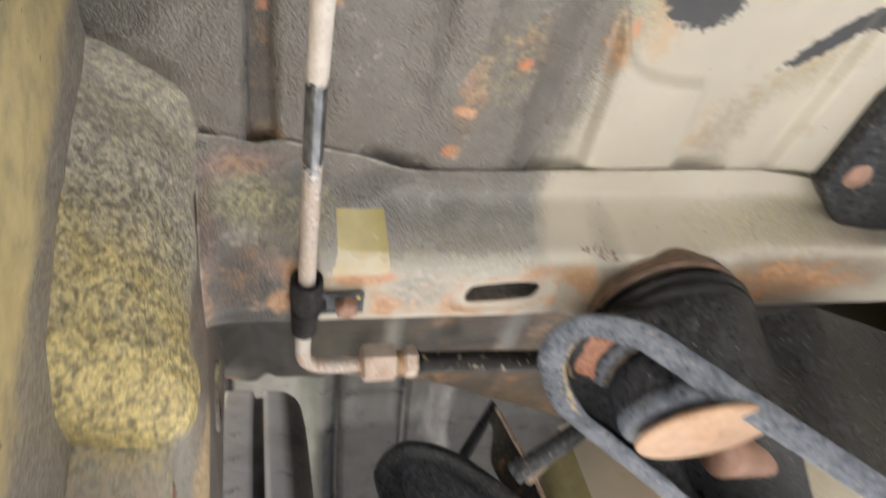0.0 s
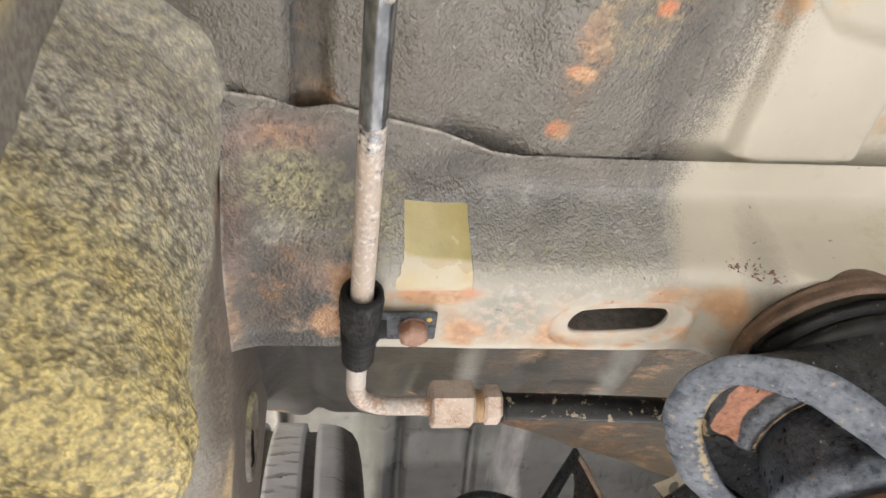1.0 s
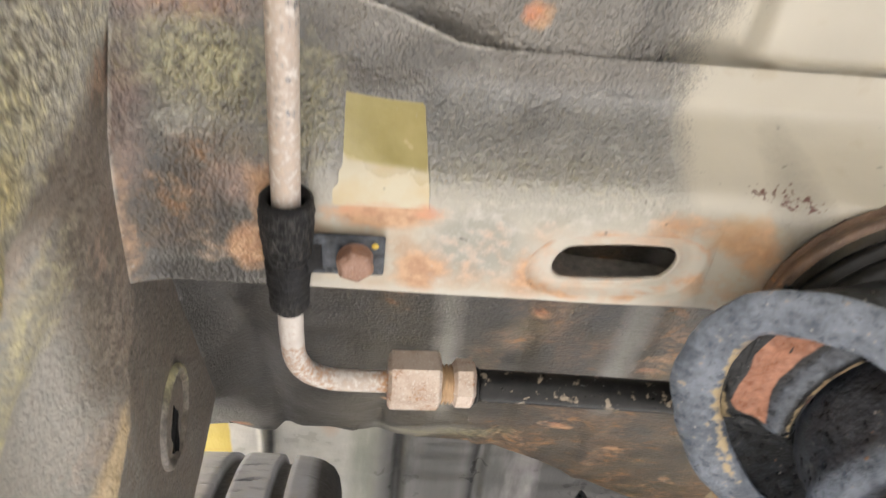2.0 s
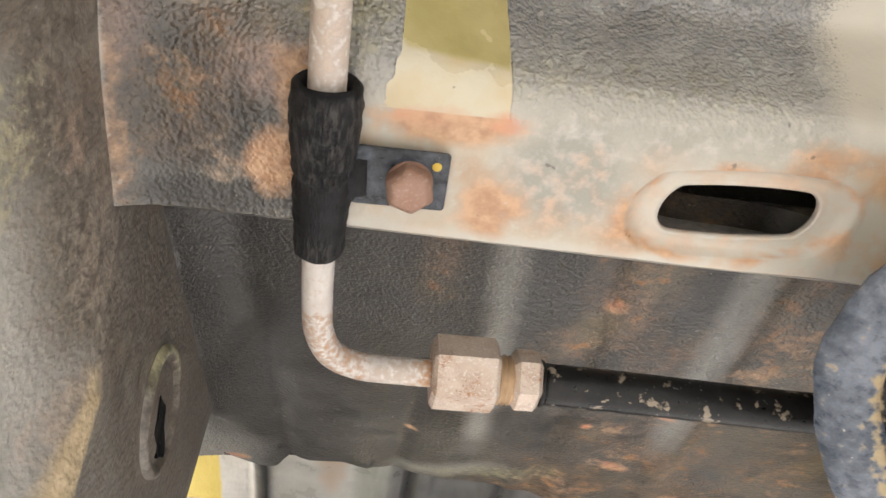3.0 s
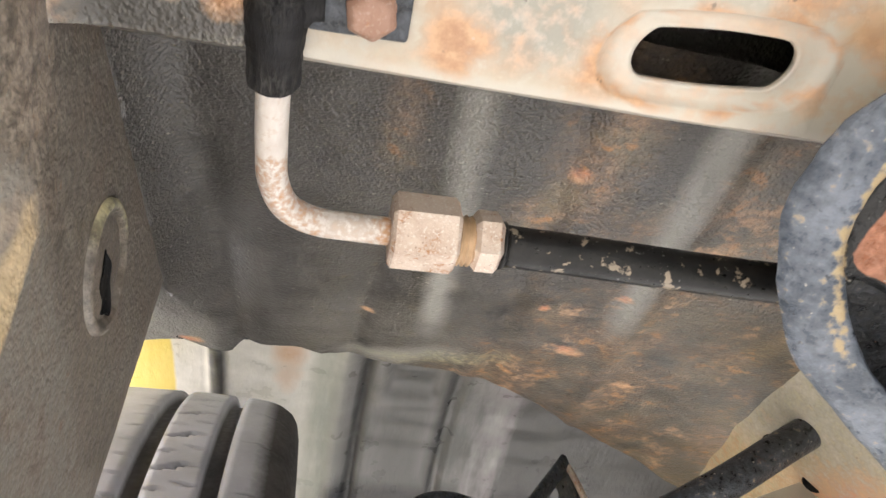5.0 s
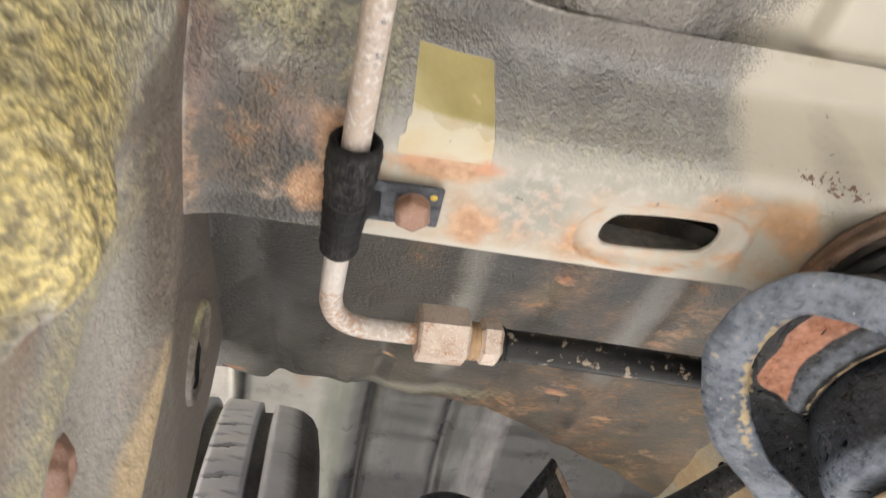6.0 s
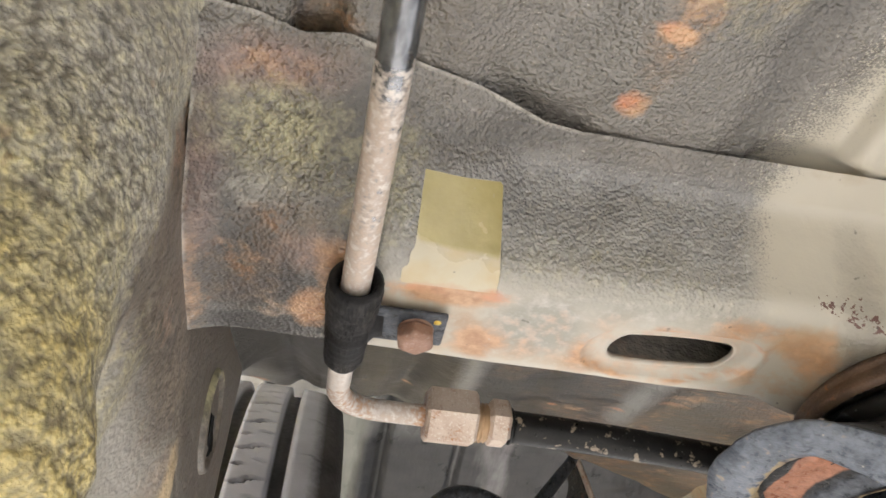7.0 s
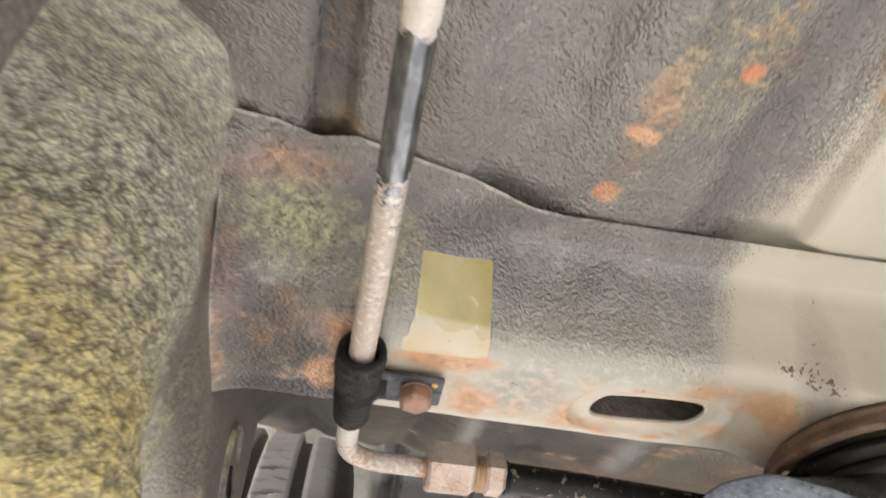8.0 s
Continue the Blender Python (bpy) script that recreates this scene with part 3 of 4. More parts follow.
def stadium(k, count, half, high):
    """Point k of a long rounded hole."""
    a = 2 * math.pi * k / count
    c, s = math.cos(a), math.sin(a)
    return SLOT[0] + math.copysign(half - high, c) * min(1, abs(c) * 2.2) + high * c, SLOT[1] + high * s - 0.085 * (c * half)


def slot_patch():
    count = 72
    loops = []
    y0 = cross_point(60, SS)[1]
    loop = []
    for k in range(count):  # outer border of the patch
        a = 2 * math.pi * k / count
        c, s = math.cos(a), math.sin(a)
        m = 1 / max(abs(c), abs(s))
        fx, fy = (c * m + 1) / 2, (s * m + 1) / 2
        x = lerp(SX0, SX1, fx)
        loop.append(cross_point(x, lerp(SS, 3, fy)))
    loops.append(loop)
    for half, high, z in ((25.2, 11.0, -0.3), (24.2, 10.4, 0.3), (23.0, 9.7, 1.7), (20.5, 8.4, 2.2), (18.2, 7.3, 1.9), (17.2, 6.7, 1.5), (17.2, 6.3, 1.9), (17.0, 6.1, 2.5), (17.2, 6.3, 3.3), (18.0, 7.0, 3.5)):
        loops.append([(*stadium(k, count, half, high), BOTTOM + z) for k in range(count)])
    v = [p for lp in loops for p in lp]
    f = [(i * count + k, i * count + (k + 1) % count, (i + 1) * count + (k + 1) % count, (i + 1) * count + k) for i in range(len(loops) - 1) for k in range(count)]
    return v, f


# cap out of view, added to stop light leaking into the open end
unseen_end_cap = box(318, 320, 236, 300, 1628, 1672)
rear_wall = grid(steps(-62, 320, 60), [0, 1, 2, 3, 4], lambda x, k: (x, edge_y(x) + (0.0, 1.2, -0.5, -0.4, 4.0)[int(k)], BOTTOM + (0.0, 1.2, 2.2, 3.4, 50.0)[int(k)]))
inner_top = grid(steps(-62, 320, 30), [0, 1], lambda x, k: (x, lerp(seam_y(x), 300, k), PAN + 6))


def patch_mask(x, y, z):
    left = bend([(240, -8.1), (256, -8.1), (268, -12)], y)
    right = bend([(240, 12.2), (250, 12.6), (262, 13.6), (270, 15)], y)
    top = 243.6 + (x + 8) * 0.2
    return min(1, max(0, 0.5 + min((x - left) / 0.8, (right - x) / 0.8, (y - top) / 0.9, (266 - y) / 4)))


cross_masks = {
    # inside of the rear wall painted dark, for the shade within the box
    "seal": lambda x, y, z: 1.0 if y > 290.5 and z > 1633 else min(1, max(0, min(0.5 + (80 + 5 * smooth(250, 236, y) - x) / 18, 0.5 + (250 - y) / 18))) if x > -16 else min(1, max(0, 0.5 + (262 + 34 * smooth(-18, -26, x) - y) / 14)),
    # last blob, left of the cup: soft shadow painted in with some dirt
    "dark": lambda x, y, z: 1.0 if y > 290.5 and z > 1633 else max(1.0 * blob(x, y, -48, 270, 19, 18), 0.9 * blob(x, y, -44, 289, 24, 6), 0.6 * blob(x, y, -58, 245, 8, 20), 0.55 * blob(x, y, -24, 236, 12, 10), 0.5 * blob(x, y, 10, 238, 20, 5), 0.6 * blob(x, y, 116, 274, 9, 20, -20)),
    "rust": lambda x, y, z: max(0.42 * blob(x, y, -50, 268, 14, 12), 0.62 * blob(x, y, -61, 268, 4, 26), 0.4 * blob(x, y, -38, 256, 14, 8), 0.75 * blob(x, y, 215, 275, 60, 14)),
    "ochre": lambda x, y, z: max(0.5 * smooth(259, 264, y) * blob(x, y, 20, 280, 110, 22), 0.6 * blob(x, y, 100, 270, 14, 9)),
    "yellow": lambda x, y, z: max(0.8 * blob(x, y, -42, 237, 15, 8, 12), 0.5 * blob(x, y, -18, 246, 9, 12), 0.16 * blob(x, y, 35, 259, 40, 4), 0.5 * blob(x, y, 200, 254, 40, 5)),
    "cream": patch_mask,
    "veil": lambda x, y, z: smooth(240, 248, y) * smooth(270, 253, y) * smooth(86, 76, x) * smooth(-20, -12, x) if z < 1640 or y < 285 else 0.0,
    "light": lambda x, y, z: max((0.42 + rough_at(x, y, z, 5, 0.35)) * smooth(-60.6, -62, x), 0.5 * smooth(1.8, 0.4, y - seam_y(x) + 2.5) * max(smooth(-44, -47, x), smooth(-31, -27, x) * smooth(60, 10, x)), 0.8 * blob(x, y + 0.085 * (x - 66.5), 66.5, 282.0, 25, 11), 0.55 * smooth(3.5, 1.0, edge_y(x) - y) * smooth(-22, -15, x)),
    "pink": lambda x, y, z: max(0.85 * blob(x, y, -46, 224, 15, 6), 0.6 * blob(x, y, -30, 262, 10, 6), 0.55 * blob(x, y, -59, 246, 5, 16)),
    "haze": lambda x, y, z: max(0.9 * blob(x, y, 28, 276, 17, 15, 10), 0.7 * blob(x, y, 52, 266, 40, 7), 0.45 * smooth(264, 268, y) * blob(x, y, 30, 282, 60, 14), 0.5 * blob(x, y, -46, 248, 14, 4)),
    "orange": lambda x, y, z: max(0.38 * smooth(262, 268, y) * blob(x, y, 45, 282, 80, 16), 0.4 * blob(x, y, -50, 262, 9, 4, 20), 0.42 * blob(x, y, -44, 225, 12, 5), 0.8 * blob(x, y, -31, 280, 6, 9), 0.62 * blob(x, y, -26, 268, 6, 14), 0.5 * blob(x, y, -61, 276, 3, 16), 0.85 * blob(x, y, 2, 268, 17, 5), 0.72 * blob(x, y, 14, 286, 9, 8), 0.62 * blob(x, y, 101, 272, 10, 9), 0.55 * blob(x, y, 84, 267, 14, 4), 0.62 * blob(20 * math.hypot((x - 66.5) / 25, (y + 0.085 * (x - 66.5) - 282.0) / 11), 0, 20.8, 0, 1.0, 9), 0.6 * blob(x, y, 200, 280, 60, 16)),
    "olive": lambda x, y, z: patch_mask(x, y, z) * min(1, max(0, 0.5 + (256.0 + 0.1 * x - y) / 4)),
    "salmon": lambda x, y, z: max(0.7 * blob(x, y, 13.5, 267, 4.0, 2.6), 0.42 * blob(x, y, -2, 267, 10, 2.5)),
    "pits": lambda x, y, z: 0.42 * max(blob(x, y, 101, 258.5, 3.5, 1.4), blob(x, y, 109, 258, 6.5, 1.8), blob(x, y, 120, 260, 1.8, 1.4)),
}
crossmember = part("crossmember", *join((cv, keep), slot_patch(), rear_wall, unseen_end_cap), PAINT, car, "pressed steel crossmember with a long slot, half primer, half underseal", cross_masks)
# lid coloured fully dark to stand for the unlit inside
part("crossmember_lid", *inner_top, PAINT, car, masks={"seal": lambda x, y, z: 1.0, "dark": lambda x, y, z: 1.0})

# rear floor panel, kicked up behind the crossmember
TILT_X, TILT_Y, BASE = -0.126, 0.392, 1544.0


def rear_edge(x):
    return bend([(-110, 522), (-88, 517), (-66, 507), (-52, 514), (-44, 515.5), (-37, 501), (-27, 497), (-12, 491.5), (7, 499.5), (34, 492), (60, 492), (85, 498), (105, 510), (142, 540), (176, 563), (205, 590), (225, 603)], x)


def right_edge(y):
    return bend([(290, 158), (408, 179.5), (444, 185), (490, 192.5), (545, 207), (603, 225)], y)


def rear_height(x, y):
    z = BASE + TILT_X * x + TILT_Y * y
    z += 4.5 * math.exp(-(((x + 42 - (y - 430) * 0.04) / 7) ** 2)) * smooth(330, 420, y)
    z += 4.0 * math.exp(-(((x - 12 + (y - 430) * 0.02) / 7) ** 2)) * smooth(350, 430, y)
    z += -1.6 * math.exp(-(((x - 33) / 7) ** 2)) + 2.0 * math.exp(-(((x - 56 - (y - 320) * 0.1) / 5) ** 2))
    z -= 2.2 * math.exp(-(((x - 97 - (y - 320) * 0.13) / 5) ** 2))
    z -= 15 * max(0.0, (-44 - x) / 18) ** 2.2 * (1 - smooth(425, 470, y)) if x > -64 else 0
    e = rear_edge(x) - y
    z += 2.6 * smooth(18, 2, e) if 0 < x < 60 else 1.0 * smooth(8, 0, e)
    return z + rough_at(x, y, 1, 22, 0.9) + rough_at(x, y, 5, 6, 0.25)


def rust_field(x, y, lo, hi):
    """Ragged patches of rust between lo and hi."""
    v = noise.fractal(Vector((x * 0.045, y * 0.022, 4.0)), 1.0, 2.0, 4)
    return lerp(lo, hi, smooth(-0.25, 0.45, v))


def stripe(x, y, x0, y0, lean, wide):
    return max(0, 1.5 - abs(x - x0 - (y - y0) * lean) / wide * 0.8)


rear_masks = {
    "seal": lambda x, y, z: 1.0,
    "dark": lambda x, y, z: max(0, min(1, 1.0 - 0.25 * smooth(45, 120, x + (y - 400) * 0.35) - 0.30 * blob(x, y, 15, 462, 40, 34) - 0.45 * blob(x, y, -72, 498, 22, 26))),
    "rust": lambda x, y, z: max(0.8 * blob(x, y, 66, 325, 8, 30, 8), 0.75 * blob(x, y, 62, 352, 10, 22, 30), smooth(52, 92, x + (y - 400) * 0.32) * rust_field(x, y, 0.25, 0.72), 0.45 * blob(x, y, 10, 330, 6, 22), smooth(30, 60, x) * rust_field(x, y, 0.0, 0.36)),
    "orange": lambda x, y, z: smooth(58, 95, x + (y - 400) * 0.32) * rust_field(x + 300, y + 90, 0.02, 0.34),
    "salmon": lambda x, y, z: max(0.62 * blob(x, y, 62, 338, 3, 4), 0.7 * blob(x, y, 14, 447, 2.6, 1.8), 0.7 * blob(x, y, 76, 415, 2.2, 3), 0.62 * blob(x, y, 96, 446, 8, 3.5, 20), 0.65 * blob(x, y, 100, 398, 3, 2.5), 0.6 * blob(x, y, 112, 372, 6, 2.5), 0.6 * blob(x, y, 128, 470, 6, 3), 0.9 * blob(x, y, -62, 504, 6, 3)),
    # the two stripes are glossy sheen painted on; the blobs are grey primer
    "pale": lambda x, y, z: max(0.78 * stripe(x, y, 28, 317, 0.085, 3.8) * smooth(300, 318, y) * (1 - smooth(425, 470, y)), 0.82 * stripe(x, y, 91, 308, 0.13, 3.8) * (1 - smooth(400, 440, y)), 0.7 * blob(x, y, -80, 500, 30, 30), 1.0 * blob(x, y, 30, 481, 24, 8, -32)),
    "yellow": lambda x, y, z: 0.42 * blob(x, y, 44, 478, 30, 7, -22),
}
ry = steps(0, 1, 110)


def rear_pt(u, v):
    y = lerp(288, rear_edge(lerp(-112, 205, u)), v)
    x = lerp(-112, right_edge(y), u)
    y = lerp(288, rear_edge(x), v)
    return x, y, rear_height(x, y)


rv, rf = grid(steps(0, 1, 180), ry, rear_pt)
hem = grid(steps(0, 1, 100), [0, 1, 2], lambda u, k: (lambda p: (p[0], p[1] + (0, 1.2, 0.2)[int(k)], p[2] + (0, 1.0, 4.0)[int(k)]))(rear_pt(u, 1)))
rear_floor = part("rear_floor_panel", *join((rv, rf), hem), PAINT, car, "dark undersealed kick-up panel streaked with rust and grey primer", rear_masks)

# ---- sill with its crusted bracket


def sill_profile(k):
    return [(-95, 1672), (-95, 1650), (-95, 1600), (-95, 1550), (-95, 1500), (-95.5, 1470), (-99, 1455), (-108, 1447), (-150, 1446), (-166, 1455), (-172, 1480), (-172, 1720)][k]


def sill_pt(y, k):
    x, z = sill_profile(int(k))
    return x + (rough_at(0, y, z, 18, 0.8) if -10 < y < 260 else 0), y, z


sill_masks = {
    "olive": lambda x, y, z: max(0.85 * smooth(132, 116, y + (1590 - z) * 0.35), 0.3),
    "brown": lambda x, y, z: 0.95 * smooth(158, 176, y + (z - 1600) * 0.25),
}
part("sill", *grid([-2600, -1500, -600, -10] + steps(0, 260, 130) + [300, 360, 400, 432], list(range(12)), sill_pt), SILL, car, "yellow painted inner sill wall, grimy towards the floor", sill_masks)

# bracket that stands off the sill, crusted with underseal
inner = [(-62.0, y) for y in steps(226, 318, 36) + steps(320, 352, 24) + steps(356, 426, 16)] + [(-63.0, 428.3), (-66, 429.5), (-80, 430), (-140, 430)]
front = [(p.x, p.y) for p in rounded([(a, b, 0) for a, b in corner_line()], 46)]
front = [(-104, 178.5), (-100, 180)] + front
plan = front + inner
LOW = [(222, 1543), (232, 1543), (238, 1544), (243, 1536), (249, 1502), (256, 1470), (500, 1470)]
EDGE_AT = [(1470, 380), (1505, 365), (1543, 350), (1570, 339), (1586, 333), (1597, 329), (1606, 325)]


def hollow(y, z):
    """How far the inner face is pressed in, in front of its worn edge."""
    at = bend(EDGE_AT, z)
    deep = smooth(1616, 1570, z) * smooth(at + 2, at - 14, y) * smooth(236, 256, y)
    ridge = bend([(1480, 300), (1545, 292), (1570, 282), (1600, 262)], z)
    return deep * (13.5 - 4.5 * math.exp(-(((y - ridge) / 8) ** 2)))


SHIFT = [(1545, 25), (1549, 21), (1555, 17), (1576, 9.5), (1597, 5), (1626, 0.5), (1650, -0.5), (1670, 0)]


def bracket_pt(i, v):
    x, y = plan[i]
    ax, ay = plan[max(0, i - 1)]
    bx, by = plan[min(len(plan) - 1, i + 1)]
    out = Vector((by - ay, -(bx - ax), 0)).normalized()
    low = bend(LOW, y)
    fade = 1 - smooth(216, 245, y)
    if v <= 1:
        z = lerp(max(1668, BASE + 8 + TILT_Y * y) if y > 296 else 1668, low, v)
        near = max(0.0, 1 - (z - low) / 10) if y < 300 else 0
        p = Vector((x - hollow(y, z), y + bend(SHIFT, z) * fade, z)) - out * 5 * near**2
    else:
        k = int(round((v - 1) * 20))
        go, rise = ((3, -1.0), (6, -1.4), (10, -1.5), (16, -0.6), (22, 1), (34, 3), (50, 7), (75, 12))[k - 1]
        p = Vector((x - hollow(y, low), y + bend(SHIFT, low) * fade, low + rise)) - out * (go + 5)
    crust = (1 - smooth(228, 252, y)) * 0.9 + 0.1
    d = rough_at(p.x, p.y, p.z, 14, 1.3 * crust) + rough_at(p.x, p.y, p.z, 4.2, 0.6 * crust)
    if p.z > 1645 and y < 222:  # fillet into the floor
        d += 5 * smooth(1648, 1668, p.z)
    lump = blob(i / 6.0, p.z, 7.4, 1556, 3.0, 13)
    return tuple(p + out * (d + 3.0 * lump))


def col(x, y, z):
    return 1 - smooth(222, 243, y - 0.25 * max(0, 1600 - z) * (1 if y < 262 else 0))


def under(x, y, z):
    """1 in the hollow of the bracket behind its lump."""
    return min(1.0, hollow(y, z) / 7) if x < -62.5 and y > 238 else 0.0


def rib(y, z):
    return blob(y, 0, bend([(1480, 300), (1545, 292), (1570, 282), (1600, 262)], z), 0, 9, 5)


def edge_streak(x, y, z):
    """1 along the worn edge where the inner face turns in."""
    at = bend(EDGE_AT, z)
    return min(1, max(0, 0.5 + min((y - at + 5.5) / 4, (at + 2.0 - y) / 1.5, (1608 - z) / 6)))


bracket_masks = {
    "yellow": lambda x, y, z: max((1 - under(x, y, z)) * col(x, y, z) * (0.30 + 0.54 * smooth(1650, 1570, z) - 0.16 * blob(z, 0, 1612, 0, 16, 5)), 0.55 * under(x, y, z) * rib(y, z)),
    "bright": lambda x, y, z: (1 - under(x, y, z)) * col(x, y, z) * (0.62 * smooth(1640, 1550, z) + 0.3 * smooth(1556, 1550, z)),
    # brown grime on the inner face, kept dark to carry that side's shade
    "brown": lambda x, y, z: lerp(0.05 + (0.88 - 0.26 * smooth(300, 318, y) * smooth(1622, 1606, z)) * (1 - col(x, y, z)), 0.42, under(x, y, z)),
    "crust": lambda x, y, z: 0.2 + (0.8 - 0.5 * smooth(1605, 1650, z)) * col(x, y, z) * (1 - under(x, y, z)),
    "tan": lambda x, y, z: 0.95 * edge_streak(x, y, z),
    "pink": lambda x, y, z: max(0.62 * under(x, y, z) * smooth(278, 262, y + (z - 1570) * 0.5), 0.5 * blob(y, z, 322, 1600, 9, 16), 0.42 * blob(y, z, 296, 1618, 22, 14)),
    "rust": lambda x, y, z: max(0.55 * blob(y, z, 236, 1640, 7, 22), 0.42 * blob(y, z, 270, 1612, 10, 8), 0.4 * blob(y, z, 286, 1640, 12, 8), 0.55 * under(x, y, z) * blob(y, z, 262, 1560, 8, 8)),
}
bvs = steps(0, 1, 110) + [1.05, 1.1, 1.15, 1.2, 1.25, 1.3, 1.35, 1.4]
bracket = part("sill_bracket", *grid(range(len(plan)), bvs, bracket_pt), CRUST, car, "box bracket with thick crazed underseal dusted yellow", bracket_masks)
KNOB = (-74.0, 312.0, 1562.0)


def knob_pt(a, r):
    """A lumpy rusted weld nut under the hollow."""
    c, q = math.cos(a), math.sin(a)
    w = 1 + 0.16 * noise.noise(Vector((2 * c, 2 * q, 1)))
    y, z = KNOB[1] + 9.0 * r * w * c, KNOB[2] + 8.0 * r * w * q
    x = -62 - hollow(y, z) - 1.5 + 4.5 * (1 - r ** 4) - 2.4 * math.exp(-((r / 0.22) ** 2))
    return x + rough_at(x, y, z, 3.2, 0.7), y, z


part("weld_nut", *grid([2 * math.pi * k / 40 for k in range(41)], steps(0.02, 1, 14), knob_pt), BOLT, bracket, "lumpy pinkish rusted weld nut")
plug = part("grommet", *lathe([(3, 0.9), (9, 1.4), (13, 0.6), (14.2, 0.5), (15.2, 1.8), (16.4, 2.2), (17.6, 1.6), (18.2, -1)], (-62.2, 366, 1643), "x", 48), CRUST, bracket, "torn round grommet, yellow along one rim", {
    "yellow": lambda x, y, z: 0.95 * smooth(353, 350.5, math.hypot(y - 366, z - 1643) * -1 + 367.5) * smooth(372, 364, y) * smooth(1632, 1640, z), "bright": lambda x, y, z: 0, "brown": lambda x, y, z: 0.9, "crust": lambda x, y, z: 0.1, "pink": lambda x, y, z: 0, "rust": lambda x, y, z: 0})
hv = [(-60.7, 369 + 8.5 * (1 + 0.3 * math.sin(3 * a + 1)) * math.cos(a) - 2.4 * math.sin(a), 1639 + 5.0 * (1 + 0.22 * math.sin(5 * a)) * math.sin(a)) for a in [2 * math.pi * k / 26 for k in range(26)]]
hv2 = [(-61.6, y, z) for x, y, z in hv]
# black sheet on the grommet, standing for the dark of the tear
part("torn_hole", hv + hv2, [tuple(range(26))] + [(k, (k + 1) % 26, 26 + (k + 1) % 26, 26 + k) for k in range(26)], rubber("hole_black", 0.004, 0.9, 0.99), bracket)

# member beside the rear panel
def member_pt(y, t):
    x0 = right_edge(y)
    z0 = BASE + TILT_X * x0 + TILT_Y * y
    roll_in = smooth(0, 8, t)
    return x0 - 3 + 0.62 * t, y + 0.02 * t, z0 + 2 - t * roll_in + rough_at(x0, y, t, 20, 0.8)


member = part("side_member", *grid(steps(330, 640, 80), steps(0, 120, 40), member_pt), PAINT, car, "primer coloured side member with a drain hole", {
    "seal": lambda x, y, z: 0.0, "salmon": lambda x, y, z: 0.6 * blob(x, y, 222, 470, 16, 40), "ochre": lambda x, y, z: 0.7 * blob(x, y, 205, 520, 20, 60), "rust": lambda x, y, z: 0.35, "yellow": lambda x, y, z: 0.3})
# near-black colour for discs that stand for the dark inside holes
HOLE = rubber("deep_black", 0.003, 0.9, 0.99)
part("drain_hole", *lathe([(0.1, -0.6), (2.6, -0.6), (3.1, 0.4)], (193.4, 477.5, 1693.5), "x", 20), HOLE, member)

# wheel house over the tyre
AXLE = (-96.0, 822.0, 1595.0)


def house_pt(x, a):
    r = 372 + rough_at(x, a * 100, 0, 60, 3)
    r -= 4 * smooth(20, 24, x) * (1 - smooth(30, 34, x))
    r += 9 * smooth(64, 70, x) * (1 - smooth(112, 118, x)) * smooth(62, 64, a) * (1 - smooth(84, 86, a))
    r += 9 * smooth(40, 44, x) * (1 - smooth(50, 54, x))
    r += 7 * smooth(128, 131, x) * (1 - smooth(136, 139, x))
    r -= 5 * smooth(-88, -86, x) * (1 - smooth(-78, -76, x))
    t = radians(a)
    return x, AXLE[1] - r * math.cos(t), AXLE[2] + r * math.sin(t)


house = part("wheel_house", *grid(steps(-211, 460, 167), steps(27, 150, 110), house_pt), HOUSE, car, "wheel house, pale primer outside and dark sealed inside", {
    # darker along the pressed grooves and towards the far inner end
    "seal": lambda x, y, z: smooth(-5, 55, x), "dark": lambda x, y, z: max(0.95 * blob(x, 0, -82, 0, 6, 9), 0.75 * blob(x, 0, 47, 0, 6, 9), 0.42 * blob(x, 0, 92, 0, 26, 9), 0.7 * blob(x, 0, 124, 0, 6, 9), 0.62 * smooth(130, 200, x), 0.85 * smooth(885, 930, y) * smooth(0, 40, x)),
    "yellow": lambda x, y, z: smooth(-115, -121, x), "rust": lambda x, y, z: 0.66 * blob(x, y, -22, 700, 16, 90), "green": lambda x, y, z: 0.7 * blob(x, 0, 14, 0, 18, 9), "smear": lambda x, y, z: max(0.5 * blob(x, 0, 178, 0, 22, 9), 0.4 * blob(x, 0, 132, 0, 5, 9))})
# panels out of view, added to close gaps where light would enter
part("unseen_floor_panels", *join(box(-230, 1450, 1190, 1900, 1640, 1646), box(461, 1450, 320, 1190, 1700, 1706), box(322, 1450, 300, 640, 1640, 1646), box(225, 470, 300, 620, 1748, 1754)), PAINT, car, masks={"seal": lambda x, y, z: 1.0, "dark": lambda x, y, z: 0.6})
part("outer_wing", *grid(steps(8, 172, 60), [0, 1, 2], lambda a, k: (-212, AXLE[1] - (368, 376, 640)[int(k)] * math.cos(radians(a)), AXLE[2] + (368, 376, 640)[int(k)] * math.sin(radians(a)))), YELLOW, car, "yellow wing edge round the wheel arch")
# body out of view, added to keep sun and sky off the underside
part("body_shell", *join(box(-219, 1460, -2600, 1900, 2240, 2250), box(-182, -174, -2600, 440, 1500, 2240), box(-219, -213, 300, 1900, 1990, 2240), box(1451, 1460, -2600, 1900, 1500, 2240), box(-174, 1450, -2600, -2590, 1500, 2240), box(-213, 1450, 1890, 1900, 1500, 2240)), YELLOW, car, "plain yellow body above the floor")

# ---------------------------------------------------------------- brake line
line = thing("brake_line", "chalky steel brake pipe joined to a black flexible hose", "brake line")
